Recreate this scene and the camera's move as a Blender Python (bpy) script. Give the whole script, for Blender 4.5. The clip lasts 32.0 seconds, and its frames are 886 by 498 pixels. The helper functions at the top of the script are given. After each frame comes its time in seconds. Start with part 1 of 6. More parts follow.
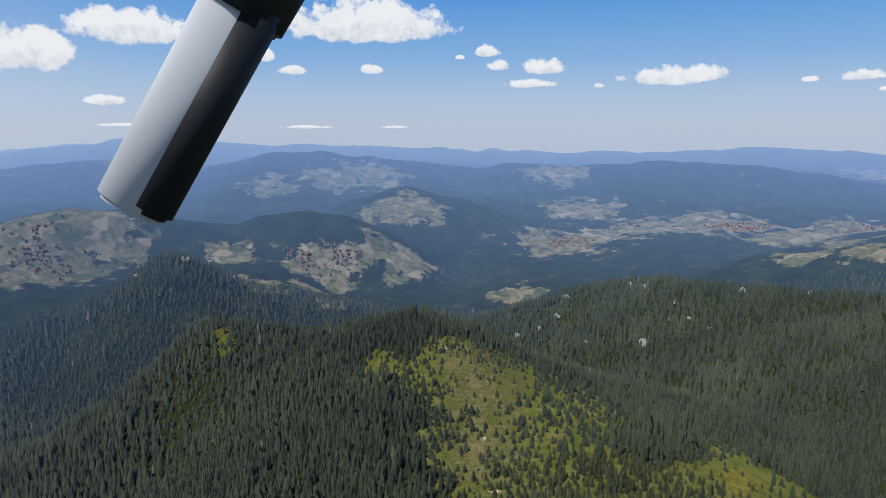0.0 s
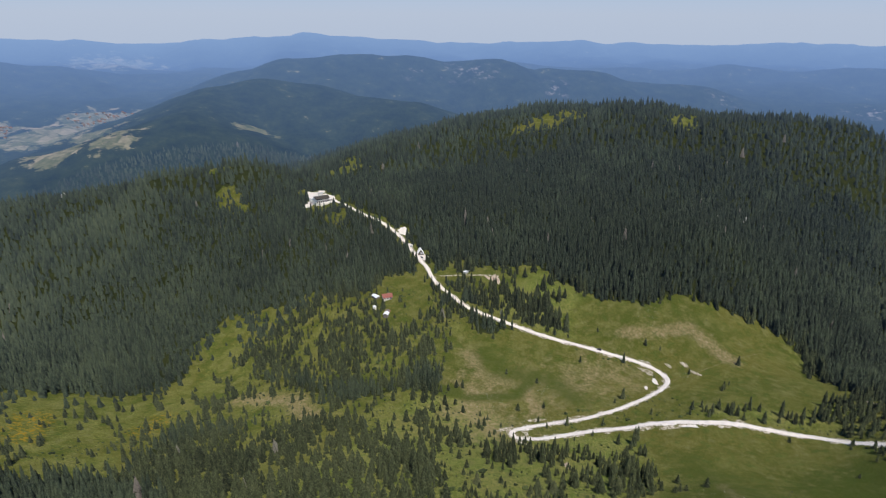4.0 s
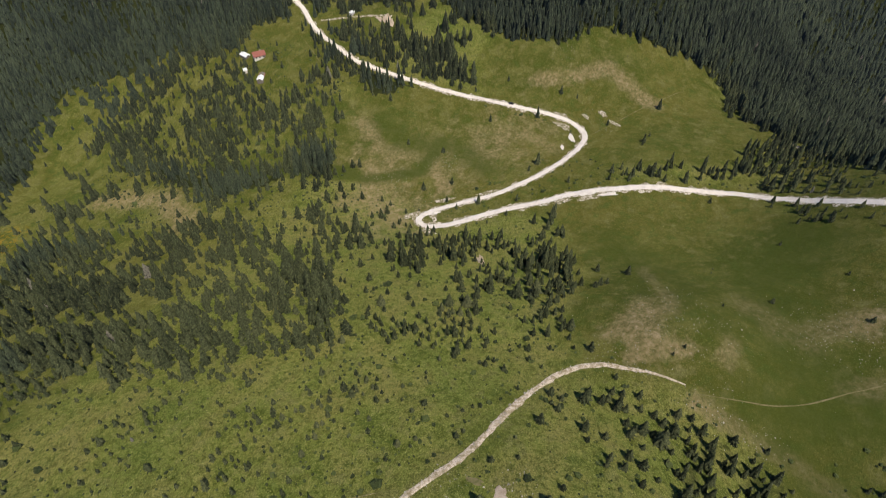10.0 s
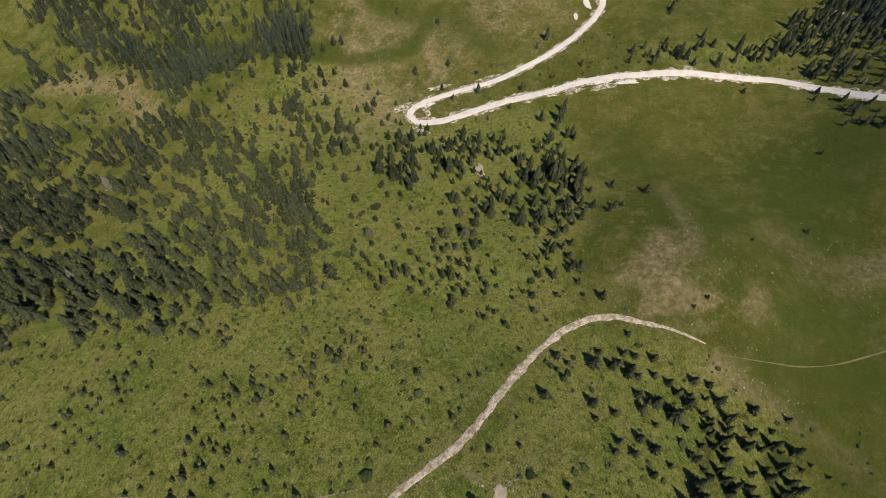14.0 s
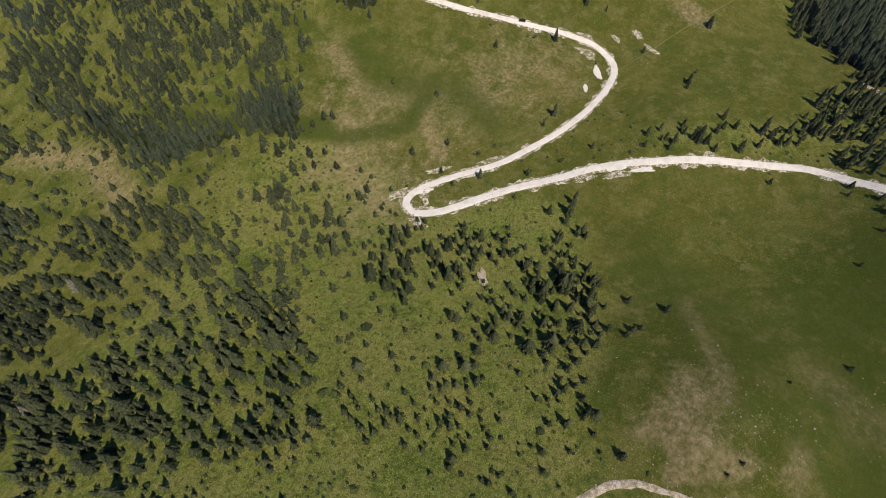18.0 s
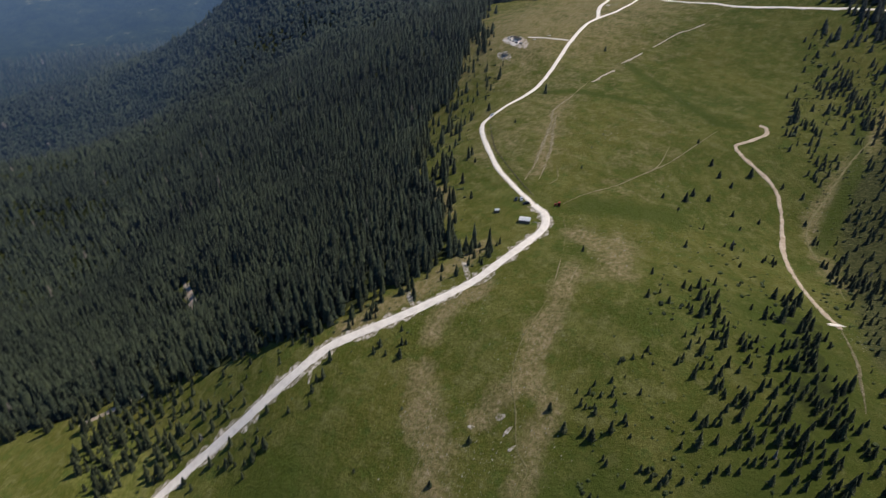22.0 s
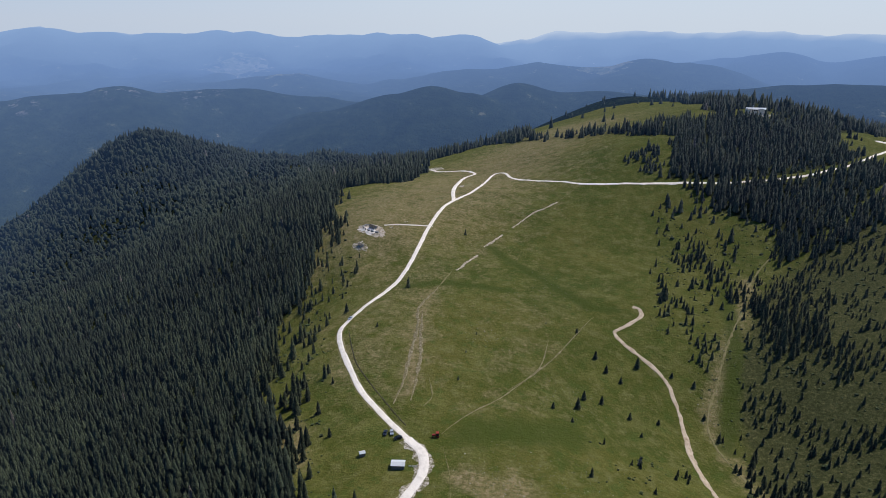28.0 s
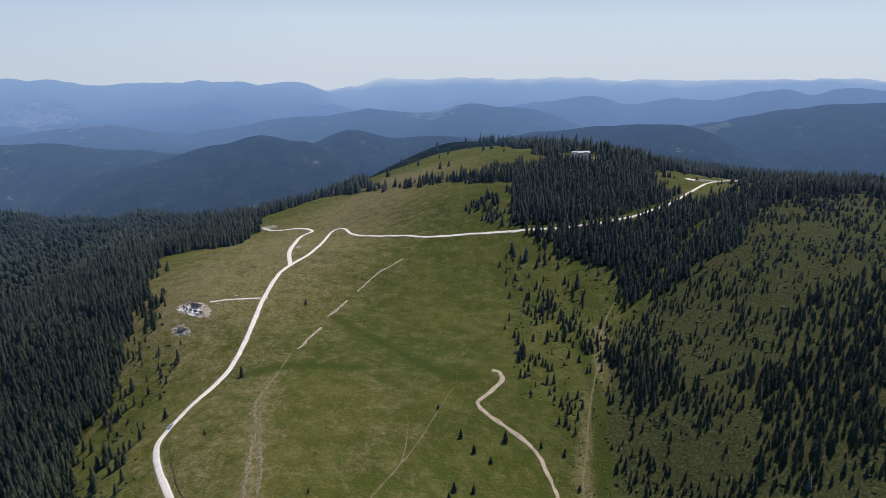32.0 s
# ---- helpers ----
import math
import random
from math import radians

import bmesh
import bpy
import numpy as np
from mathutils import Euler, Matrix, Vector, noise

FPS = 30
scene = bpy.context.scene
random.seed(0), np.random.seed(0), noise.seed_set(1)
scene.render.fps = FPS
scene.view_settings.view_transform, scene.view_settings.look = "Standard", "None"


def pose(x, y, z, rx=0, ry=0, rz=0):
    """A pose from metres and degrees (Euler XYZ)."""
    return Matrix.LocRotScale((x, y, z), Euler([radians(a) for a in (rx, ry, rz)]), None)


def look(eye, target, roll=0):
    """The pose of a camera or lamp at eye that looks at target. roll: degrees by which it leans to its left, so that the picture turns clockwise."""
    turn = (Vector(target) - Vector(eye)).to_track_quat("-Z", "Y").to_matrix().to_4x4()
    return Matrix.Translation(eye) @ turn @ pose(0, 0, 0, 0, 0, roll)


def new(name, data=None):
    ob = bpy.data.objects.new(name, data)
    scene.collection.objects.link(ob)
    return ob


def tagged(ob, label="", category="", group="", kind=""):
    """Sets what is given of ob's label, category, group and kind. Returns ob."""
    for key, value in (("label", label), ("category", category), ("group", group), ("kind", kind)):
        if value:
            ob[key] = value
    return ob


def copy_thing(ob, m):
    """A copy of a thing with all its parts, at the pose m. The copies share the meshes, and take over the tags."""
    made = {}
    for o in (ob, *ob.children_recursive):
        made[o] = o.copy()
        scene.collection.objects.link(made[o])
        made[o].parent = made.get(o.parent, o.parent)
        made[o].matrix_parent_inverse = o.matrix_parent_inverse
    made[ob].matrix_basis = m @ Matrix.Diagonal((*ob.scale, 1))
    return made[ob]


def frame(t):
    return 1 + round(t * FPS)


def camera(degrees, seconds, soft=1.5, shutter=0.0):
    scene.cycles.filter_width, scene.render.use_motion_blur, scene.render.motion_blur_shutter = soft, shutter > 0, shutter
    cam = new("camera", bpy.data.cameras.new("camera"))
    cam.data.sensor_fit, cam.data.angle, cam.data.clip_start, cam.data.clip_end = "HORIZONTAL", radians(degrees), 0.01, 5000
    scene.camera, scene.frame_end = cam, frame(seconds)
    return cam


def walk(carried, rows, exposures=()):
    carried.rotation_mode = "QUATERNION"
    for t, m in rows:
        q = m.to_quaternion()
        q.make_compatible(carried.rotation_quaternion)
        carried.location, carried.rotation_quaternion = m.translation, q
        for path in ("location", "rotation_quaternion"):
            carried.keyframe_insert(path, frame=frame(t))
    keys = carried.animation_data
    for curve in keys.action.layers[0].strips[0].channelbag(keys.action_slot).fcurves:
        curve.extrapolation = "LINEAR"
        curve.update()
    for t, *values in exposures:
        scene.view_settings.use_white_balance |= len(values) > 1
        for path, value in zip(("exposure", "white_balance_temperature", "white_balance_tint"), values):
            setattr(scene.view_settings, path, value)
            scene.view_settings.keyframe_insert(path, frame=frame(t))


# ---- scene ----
cam = camera(69.8, 32.0, 0.85, 0.3)
METRES, EYE, TILT, LEAN, TURN = 420.0, 250.0, -11.0, 0.0, 0.0
ROWS = [
    (0.0, 0.0181, 0.0113, -0.0004, 0.0, 0.0, -0.0),
    (0.0667, 0.0181, 0.0113, -0.0004, 0.0, 0.0, -0.0),
    (0.5, 0.0181, 0.0113, -0.0004, -0.85, 0.06, 0.18),
    (1.0, 0.0181, 0.0113, -0.0004, -5.79, 0.04, 1.09),
    (1.5, 0.0300, 0.0138, 0.0004, -14.37, -0.41, 2.74),
    (2.0, 0.052, 0.0195, 0.0012, -25.78, -1.7, 4.77),
    (2.5, 0.0755, 0.025, 0.0026, -37.68, -3.6, 6.7),
    (3.0, 0.0978, 0.0294, 0.0047, -46.16, -6.38, 7.91),
    (3.5, 0.1135, 0.0326, 0.0066, -53.36, -10.54, 8.75),
    (4.0, 0.1267, 0.0364, 0.0099, -60.38, -14.9, 9.38),
    (4.5, 0.1415, 0.0416, 0.0107, -62.77, -19.65, 9.57),
    (6.5, 0.2046, 0.0618, 0.0152, -69.82, -35.29, 10.03),
    (7.0, 0.2209, 0.0673, 0.0169, -69.84, -35.25, 10.05),
    (7.5, 0.2369, 0.0731, 0.0177, -69.85, -35.17, 10.02),
    (8.0, 0.253, 0.0783, 0.0189, -69.85, -34.98, 10.04),
    (8.5, 0.2691, 0.0836, 0.0196, -69.85, -34.4, 10.03),
    (9.0, 0.2848, 0.0891, 0.0201, -69.85, -34.06, 10.02),
    (9.5, 0.2999, 0.0941, 0.0197, -69.87, -36.78, 10.03),
    (10.0, 0.3157, 0.0985, 0.0204, -69.89, -42.09, 10.11),
    (10.5, 0.331, 0.1029, 0.0206, -69.92, -47.16, 10.2),
    (11.0, 0.3468, 0.1075, 0.0211, -69.97, -52.6, 10.28),
    (11.5, 0.3623, 0.1122, 0.0218, -70.03, -57.99, 10.34),
    (12.0, 0.3791, 0.1175, 0.0229, -70.04, -59.41, 10.38),
    (12.5, 0.3952, 0.123, 0.0235, -70.19, -59.37, 10.4),
    (13.0, 0.4116, 0.1285, 0.0243, -70.4, -58.81, 10.4),
    (13.5, 0.4273, 0.1341, 0.0248, -70.41, -57.62, 10.36),
    (14.0, 0.4438, 0.1394, 0.0252, -70.39, -57.57, 10.39),
    (14.5, 0.4593, 0.1446, 0.0258, -70.41, -57.53, 10.38),
    (16.5, 0.5247, 0.1662, 0.028, -70.28, -57.33, 10.35),
    (17.0, 0.541, 0.1717, 0.0289, -70.27, -57.32, 10.35),
    (17.5, 0.5571, 0.1771, 0.0299, -70.27, -57.28, 10.34),
    (18.0, 0.5733, 0.1827, 0.0309, -70.25, -57.28, 10.32),
    (18.5, 0.5885, 0.1877, 0.0315, -70.25, -57.25, 10.33),
    (19.0, 0.6043, 0.189, 0.0337, -81.78, -59.31, 10.91),
    (19.5, 0.6181, 0.1872, 0.0345, -95.79, -60.27, 11.01),
    (20.0, 0.6288, 0.1817, 0.036, -109.13, -58.26, 10.55),
    (20.5, 0.6384, 0.1739, 0.0372, -122.58, -55.52, 9.54),
    (21.0, 0.6456, 0.1665, 0.038, -135.52, -52.15, 7.99),
    (21.5, 0.651, 0.1558, 0.0377, -146.33, -48.24, 6.47),
    (22.0, 0.6562, 0.1443, 0.0379, -153.78, -43.74, 5.21),
    (22.5, 0.662, 0.1333, 0.0374, -158.89, -39.08, 4.16),
    (23.0, 0.6674, 0.1204, 0.0359, -161.04, -34.33, 3.63),
    (23.5, 0.6725, 0.1069, 0.0325, -161.07, -30.52, 3.47),
    (24.0, 0.6774, 0.0933, 0.0292, -161.51, -30.42, 3.34),
    (24.5, 0.6812, 0.0798, 0.027, -163.34, -30.46, 3.01),
    (25.0, 0.6849, 0.0661, 0.0251, -164.96, -30.5, 2.67),
    (25.5, 0.6885, 0.0519, 0.0226, -165.68, -30.47, 2.51),
    (27.5, 0.7029, -0.0054, 0.0117, -165.98, -30.32, 2.31),
    (28.0, 0.7067, -0.0199, 0.0092, -166.0, -30.31, 2.28),
    (28.5, 0.7103, -0.0343, 0.0068, -166.26, -30.3, 2.21),
    (29.0, 0.714, -0.0488, 0.0045, -166.63, -30.32, 2.13),
    (29.5, 0.7178, -0.0633, 0.0023, -166.8, -30.31, 2.08),
    (30.0, 0.7201, -0.0775, 0.0002, -167.77, -30.33, 1.92),
    (30.5, 0.7207, -0.09, -0.0004, -172.01, -30.47, 1.2),
    (31.0, 0.7221, -0.104, -0.001, -175.04, -29.52, 0.6),
    (31.5, 0.7236, -0.1175, -0.0024, -177.91, -27.21, 0.06),
    (32.0, 0.7232, -0.1307, -0.0044, -180.51, -26.72, -0.44),
]
walk(cam, [(t, pose(0, 0, EYE, TILT, LEAN, TURN) @ pose(METRES * x, METRES * y, METRES * z, 90 + pitch, roll, yaw)) for t, x, y, z, yaw, pitch, roll in ROWS],
     [(t, -0.22, kelvin, 10) for t, kelvin in ((0, 6250), (4, 6200), (7, 6750), (9, 6750), (13, 7050), (18, 6850), (20, 6850), (22, 6600), (25, 6300), (28, 6250), (32, 6350))])

# ---- sky and sun ----
SUN_EAST, SUN_NORTH, SUN_UP = -0.675, -0.737, 59.0
world = bpy.data.worlds.new("sky")
scene.world = world
world.use_nodes = True
wt = world.node_tree
sky = wt.nodes.new("ShaderNodeTexSky")
sky.sky_type, sky.sun_disc = "NISHITA", False
sky.sun_elevation = radians(SUN_UP)
sky.sun_rotation = math.atan2(SUN_EAST, SUN_NORTH)
sky.altitude, sky.air_density, sky.dust_density, sky.ozone_density = 1200, 1.3, 0.35, 2.5
# the clear sky over it: deep blue above, paler towards the horizon and towards the sun
way = wt.nodes.new("ShaderNodeTexCoord").outputs["Generated"]
parts = wt.nodes.new("ShaderNodeSeparateXYZ")
wt.links.new(way, parts.inputs[0])


def sky_ramp(stops):
    r = wt.nodes.new("ShaderNodeValToRGB")
    while len(r.color_ramp.elements) < len(stops):
        r.color_ramp.elements.new(0.5)
    for e, (p, c) in zip(r.color_ramp.elements, stops):
        e.position, e.color = p, (*c, 1)
    return r


blue = sky_ramp([(0.0, (0.54, 0.63, 0.79)), (0.045, (0.47, 0.61, 0.83)), (0.10, (0.27, 0.50, 0.84)), (0.18, (0.115, 0.36, 0.81)), (0.32, (0.065, 0.23, 0.58)), (0.55, (0.035, 0.13, 0.38)), (1.0, (0.022, 0.08, 0.27))])
pale = sky_ramp([(0.0, (0.70, 0.79, 0.91)), (0.07, (0.72, 0.81, 0.94)), (0.17, (0.44, 0.60, 0.84)), (0.35, (0.20, 0.36, 0.64)), (0.6, (0.09, 0.20, 0.45)), (1.0, (0.022, 0.08, 0.27))])
for r in (blue, pale):
    wt.links.new(parts.outputs["Z"], r.inputs[0])
towards = wt.nodes.new("ShaderNodeVectorMath")
towards.operation = "DOT_PRODUCT"
wt.links.new(way, towards.inputs[0])
towards.inputs[1].default_value = (SUN_EAST, SUN_NORTH, 0)
near_sun = wt.nodes.new("ShaderNodeMapRange")
near_sun.inputs["From Min"].default_value, near_sun.inputs["From Max"].default_value = -0.5, 0.6
wt.links.new(towards.outputs["Value"], near_sun.inputs["Value"])
clear = wt.nodes.new("ShaderNodeMix")
clear.data_type = "RGBA"
for src, dst in ((near_sun.outputs[0], 0), (blue.outputs[0], 6), (pale.outputs[0], 7)):
    wt.links.new(src, clear.inputs[dst])
dim_sky = wt.nodes.new("ShaderNodeVectorMath")
dim_sky.operation = "SCALE"
dim_sky.inputs["Scale"].default_value = 0.085
wt.links.new(sky.outputs[0], dim_sky.inputs[0])
both = wt.nodes.new("ShaderNodeMix")
both.data_type = "RGBA"
both.inputs[0].default_value = 0.88
wt.links.new(dim_sky.outputs[0], both.inputs[6])
wt.links.new(clear.outputs[2], both.inputs[7])
wt.links.new(both.outputs[2], wt.nodes["Background"].inputs[0])
wt.nodes["Background"].inputs[1].default_value = 1.0
sun_data = bpy.data.lights.new("sun", "SUN")
sun_data.energy, sun_data.angle, sun_data.color = 5.0, radians(0.55), (1.0, 0.955, 0.885)
sun = new("sun", sun_data)
away = Vector((SUN_EAST, SUN_NORTH, 0)).normalized() * math.cos(radians(SUN_UP)) + Vector((0, 0, math.sin(radians(SUN_UP))))
sun.matrix_world = look(away * 900, (0, 0, 0))

# ---- materials ----
def material(name, rough=0.9, spec=0.2):
    m = bpy.data.materials.new(name)
    m.use_nodes = True
    b = m.node_tree.nodes["Principled BSDF"]
    b.inputs["Roughness"].default_value = rough
    b.inputs["Specular IOR Level"].default_value = spec
    b.inputs["Diffuse Roughness"].default_value = 1.0
    return m, m.node_tree, b


def node(nt, kind, **values):
    n = nt.nodes.new(kind)
    for k, v in values.items():
        n.inputs[k].default_value = v
    return n


def noise_of(nt, scale, detail=4.0, rough=0.6, coord=None):
    n = node(nt, "ShaderNodeTexNoise", Scale=scale, Detail=detail, Roughness=rough)
    if coord is None:
        coord = nt.nodes.new("ShaderNodeNewGeometry").outputs["Position"]
    nt.links.new(coord, n.inputs["Vector"])
    return n.outputs[0]


def ramp(nt, value, stops):
    r = nt.nodes.new("ShaderNodeValToRGB")
    el = r.color_ramp.elements
    while len(el) < len(stops):
        el.new(0.5)
    for e, (p, c) in zip(el, stops):
        e.position, e.color = p, (*c, 1)
    nt.links.new(value, r.inputs[0])
    return r.outputs[0]


def mix(nt, fac, a, b):
    n = nt.nodes.new("ShaderNodeMix")
    n.data_type = "RGBA"
    for sock, v in ((n.inputs[0], fac), (n.inputs[6], a), (n.inputs[7], b)):
        if hasattr(v, "is_linked"):
            nt.links.new(v, sock)
        elif isinstance(v, tuple):
            sock.default_value = (*v, 1)
        else:
            sock.default_value = v
    return n.outputs[2]


def maths(nt, op, a, b=0.0, clamp=False):
    n = nt.nodes.new("ShaderNodeMath")
    n.operation, n.use_clamp = op, clamp
    for sock, v in zip(n.inputs, (a, b)):
        if hasattr(v, "is_linked"):
            nt.links.new(v, sock)
        else:
            sock.default_value = v
    return n.outputs[0]


def attribute(nt, name):
    n = nt.nodes.new("ShaderNodeAttribute")
    n.attribute_name = name
    return n.outputs["Fac"]


def bump(nt, b, height, strength, distance):
    n = node(nt, "ShaderNodeBump", Strength=strength, Distance=distance)
    nt.links.new(height, n.inputs["Height"])
    nt.links.new(n.outputs[0], b.inputs["Normal"])


HUB = (200.0, 0.0)


def painted_airlight(nt, b, start, span):
    """Haze painted on woods and mountains as blue emission, growing with the distance from the ridge. Returns the share
    of their own colour.
    """
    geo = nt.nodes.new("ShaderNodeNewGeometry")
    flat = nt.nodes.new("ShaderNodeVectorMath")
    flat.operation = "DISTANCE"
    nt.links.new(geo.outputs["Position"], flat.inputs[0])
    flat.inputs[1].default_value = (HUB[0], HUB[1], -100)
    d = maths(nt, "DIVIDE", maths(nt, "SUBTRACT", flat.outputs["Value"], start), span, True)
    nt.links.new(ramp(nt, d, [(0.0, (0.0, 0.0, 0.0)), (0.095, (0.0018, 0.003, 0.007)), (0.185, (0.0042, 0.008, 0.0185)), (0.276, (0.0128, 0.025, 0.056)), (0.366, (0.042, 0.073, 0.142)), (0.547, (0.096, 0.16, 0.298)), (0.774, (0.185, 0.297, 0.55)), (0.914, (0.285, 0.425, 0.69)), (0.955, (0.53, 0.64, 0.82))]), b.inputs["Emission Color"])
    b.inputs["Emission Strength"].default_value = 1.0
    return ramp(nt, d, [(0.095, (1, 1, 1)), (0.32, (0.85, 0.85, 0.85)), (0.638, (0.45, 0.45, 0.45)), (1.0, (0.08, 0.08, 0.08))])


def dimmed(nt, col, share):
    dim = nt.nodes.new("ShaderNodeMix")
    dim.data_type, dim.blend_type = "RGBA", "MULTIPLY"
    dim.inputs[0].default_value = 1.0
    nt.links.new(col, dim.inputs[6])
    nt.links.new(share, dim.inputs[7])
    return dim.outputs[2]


def grass_material():
    m, nt, b = material("mountain_grass", 0.95, 0.1)
    b.inputs["Diffuse Roughness"].default_value = 0.5
    broad, mid, fine, tuft = noise_of(nt, 0.012, 3), noise_of(nt, 0.06, 6, 0.7), noise_of(nt, 0.5, 5, 0.75), noise_of(nt, 1.7, 4, 0.8)
    lawn = ramp(nt, broad, [(0.36, (0.062, 0.074, 0.011)), (0.5, (0.083, 0.087, 0.014)), (0.64, (0.111, 0.101, 0.020))])
    sparse = ramp(nt, maths(nt, "ADD", attribute(nt, "heath"), maths(nt, "MULTIPLY", maths(nt, "SUBTRACT", mid, 0.5), 1.2)), [(0.2, (0, 0, 0)), (0.8, (1, 1, 1))])
    # heath's own yellower grass, brightened further to paint the glow opposite the sun
    heath = ramp(nt, noise_of(nt, 0.03, 5, 0.7), [(0.36, (0.128, 0.160, 0.030)), (0.5, (0.172, 0.186, 0.040)), (0.64, (0.235, 0.214, 0.060))])
    lawn = mix(nt, sparse, lawn, heath)
    lawn = mix(nt, ramp(nt, mid, [(0.46, (0, 0, 0)), (0.66, (0.6, 0.6, 0.6))]), lawn, (0.170, 0.156, 0.046))
    lawn = mix(nt, ramp(nt, mid, [(0.30, (0.7, 0.7, 0.7)), (0.46, (0, 0, 0))]), lawn, (0.063, 0.079, 0.011))
    mottle = noise_of(nt, 0.13, 5, 0.72)
    lawn = mix(nt, ramp(nt, mottle, [(0.52, (0, 0, 0)), (0.64, (0.6, 0.6, 0.6))]), lawn, (0.178, 0.163, 0.062))
    lawn = mix(nt, ramp(nt, mottle, [(0.36, (0.65, 0.65, 0.65)), (0.48, (0, 0, 0))]), lawn, (0.064, 0.094, 0.017))
    heather = ramp(nt, fine, [(0.34, (0.027, 0.030, 0.013)), (0.5, (0.060, 0.060, 0.023)), (0.66, (0.110, 0.101, 0.040))])
    heather_fac = ramp(nt, maths(nt, "ADD", attribute(nt, "heather"), maths(nt, "MULTIPLY", maths(nt, "SUBTRACT", mid, 0.5), 1.0)), [(0.3, (0, 0, 0)), (0.7, (0.96, 0.96, 0.96))])
    lawn = mix(nt, heather_fac, lawn, heather)
    grain = maths(nt, "ADD", maths(nt, "MULTIPLY", sparse, 0.45), 0.42)
    lawn = mix(nt, maths(nt, "MULTIPLY", ramp(nt, fine, [(0.36, (0.85, 0.85, 0.85)), (0.52, (0, 0, 0))]), grain), lawn, (0.044, 0.058, 0.007))
    lawn = mix(nt, maths(nt, "MULTIPLY", ramp(nt, fine, [(0.57, (0, 0, 0)), (0.72, (0.85, 0.85, 0.85))]), grain), lawn, (0.30, 0.285, 0.088))
    lawn = mix(nt, maths(nt, "MULTIPLY", ramp(nt, tuft, [(0.34, (0.9, 0.9, 0.9)), (0.5, (0, 0, 0))]), grain), lawn, (0.035, 0.047, 0.006))
    lawn = mix(nt, maths(nt, "MULTIPLY", ramp(nt, tuft, [(0.55, (0, 0, 0)), (0.68, (0.9, 0.9, 0.9))]), grain), lawn, (0.37, 0.36, 0.12))
    dry = ramp(nt, noise_of(nt, 0.3, 6, 0.75), [(0.35, (0.175, 0.137, 0.058)), (0.55, (0.29, 0.22, 0.115)), (0.75, (0.44, 0.34, 0.225))])
    edge = noise_of(nt, 0.09, 6, 0.78)
    dry_fac = maths(nt, "MULTIPLY", maths(nt, "SUBTRACT", maths(nt, "ADD", attribute(nt, "dry"), maths(nt, "MULTIPLY", edge, 2.2)), 1.54), 2.1, True)
    speck = ramp(nt, fine, [(0.38, (0.25, 0.25, 0.25)), (0.6, (0.95, 0.95, 0.95))])
    lawn = mix(nt, maths(nt, "MULTIPLY", dry_fac, speck), lawn, dry)
    lush_fac = maths(nt, "MULTIPLY", maths(nt, "SUBTRACT", maths(nt, "ADD", attribute(nt, "lush"), edge), 0.9), 2.0, True)
    lawn = mix(nt, maths(nt, "MULTIPLY", lush_fac, 0.82), lawn, (0.055, 0.072, 0.011))
    bloom = maths(nt, "MULTIPLY", attribute(nt, "bloom"), ramp(nt, noise_of(nt, 0.3, 4, 0.75), [(0.5, (0, 0, 0)), (0.6, (1, 1, 1))]))
    lawn = mix(nt, bloom, lawn, (0.330, 0.196, 0.012))
    # brown-green forest floor, its colour darkened further for the shade under the trees
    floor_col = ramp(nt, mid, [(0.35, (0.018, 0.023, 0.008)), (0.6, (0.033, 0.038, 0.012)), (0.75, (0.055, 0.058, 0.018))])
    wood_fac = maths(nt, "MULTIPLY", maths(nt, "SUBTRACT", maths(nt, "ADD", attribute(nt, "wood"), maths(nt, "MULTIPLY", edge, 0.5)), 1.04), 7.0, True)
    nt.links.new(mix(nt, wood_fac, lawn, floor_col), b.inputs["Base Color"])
    bump(nt, b, maths(nt, "ADD", fine, mid), 0.9, 1.2)
    return m


def gravel_material(name, dark, light, spots):
    m, nt, b = material(name, 0.95, 0.15)
    b.inputs["Diffuse Roughness"].default_value = 0.1
    base = ramp(nt, noise_of(nt, 0.25, 5, 0.7), [(0.3, dark), (0.55, light), (0.75, light)])
    base = mix(nt, ramp(nt, noise_of(nt, 1.6, 4, 0.75), [(0.52, (0, 0, 0)), (0.68, (0.6, 0.6, 0.6))]), base, spots)
    nt.links.new(base, b.inputs["Base Color"])
    bump(nt, b, noise_of(nt, 2.2, 4, 0.8), 0.5, 0.3)
    return m


def rubble_material(name, turf, earth, stone):
    """Broken limestone lying in patches on thin turf."""
    m, nt, b = material(name, 0.95, 0.15)
    base = ramp(nt, noise_of(nt, 0.55, 6, 0.78), [(0.40, turf), (0.49, earth), (0.56, stone)])
    base = mix(nt, ramp(nt, noise_of(nt, 2.4, 4, 0.8), [(0.5, (0, 0, 0)), (0.62, (0.75, 0.75, 0.75))]), base, earth)
    nt.links.new(base, b.inputs["Base Color"])
    bump(nt, b, noise_of(nt, 1.8, 5, 0.85), 1.0, 0.6)
    return m


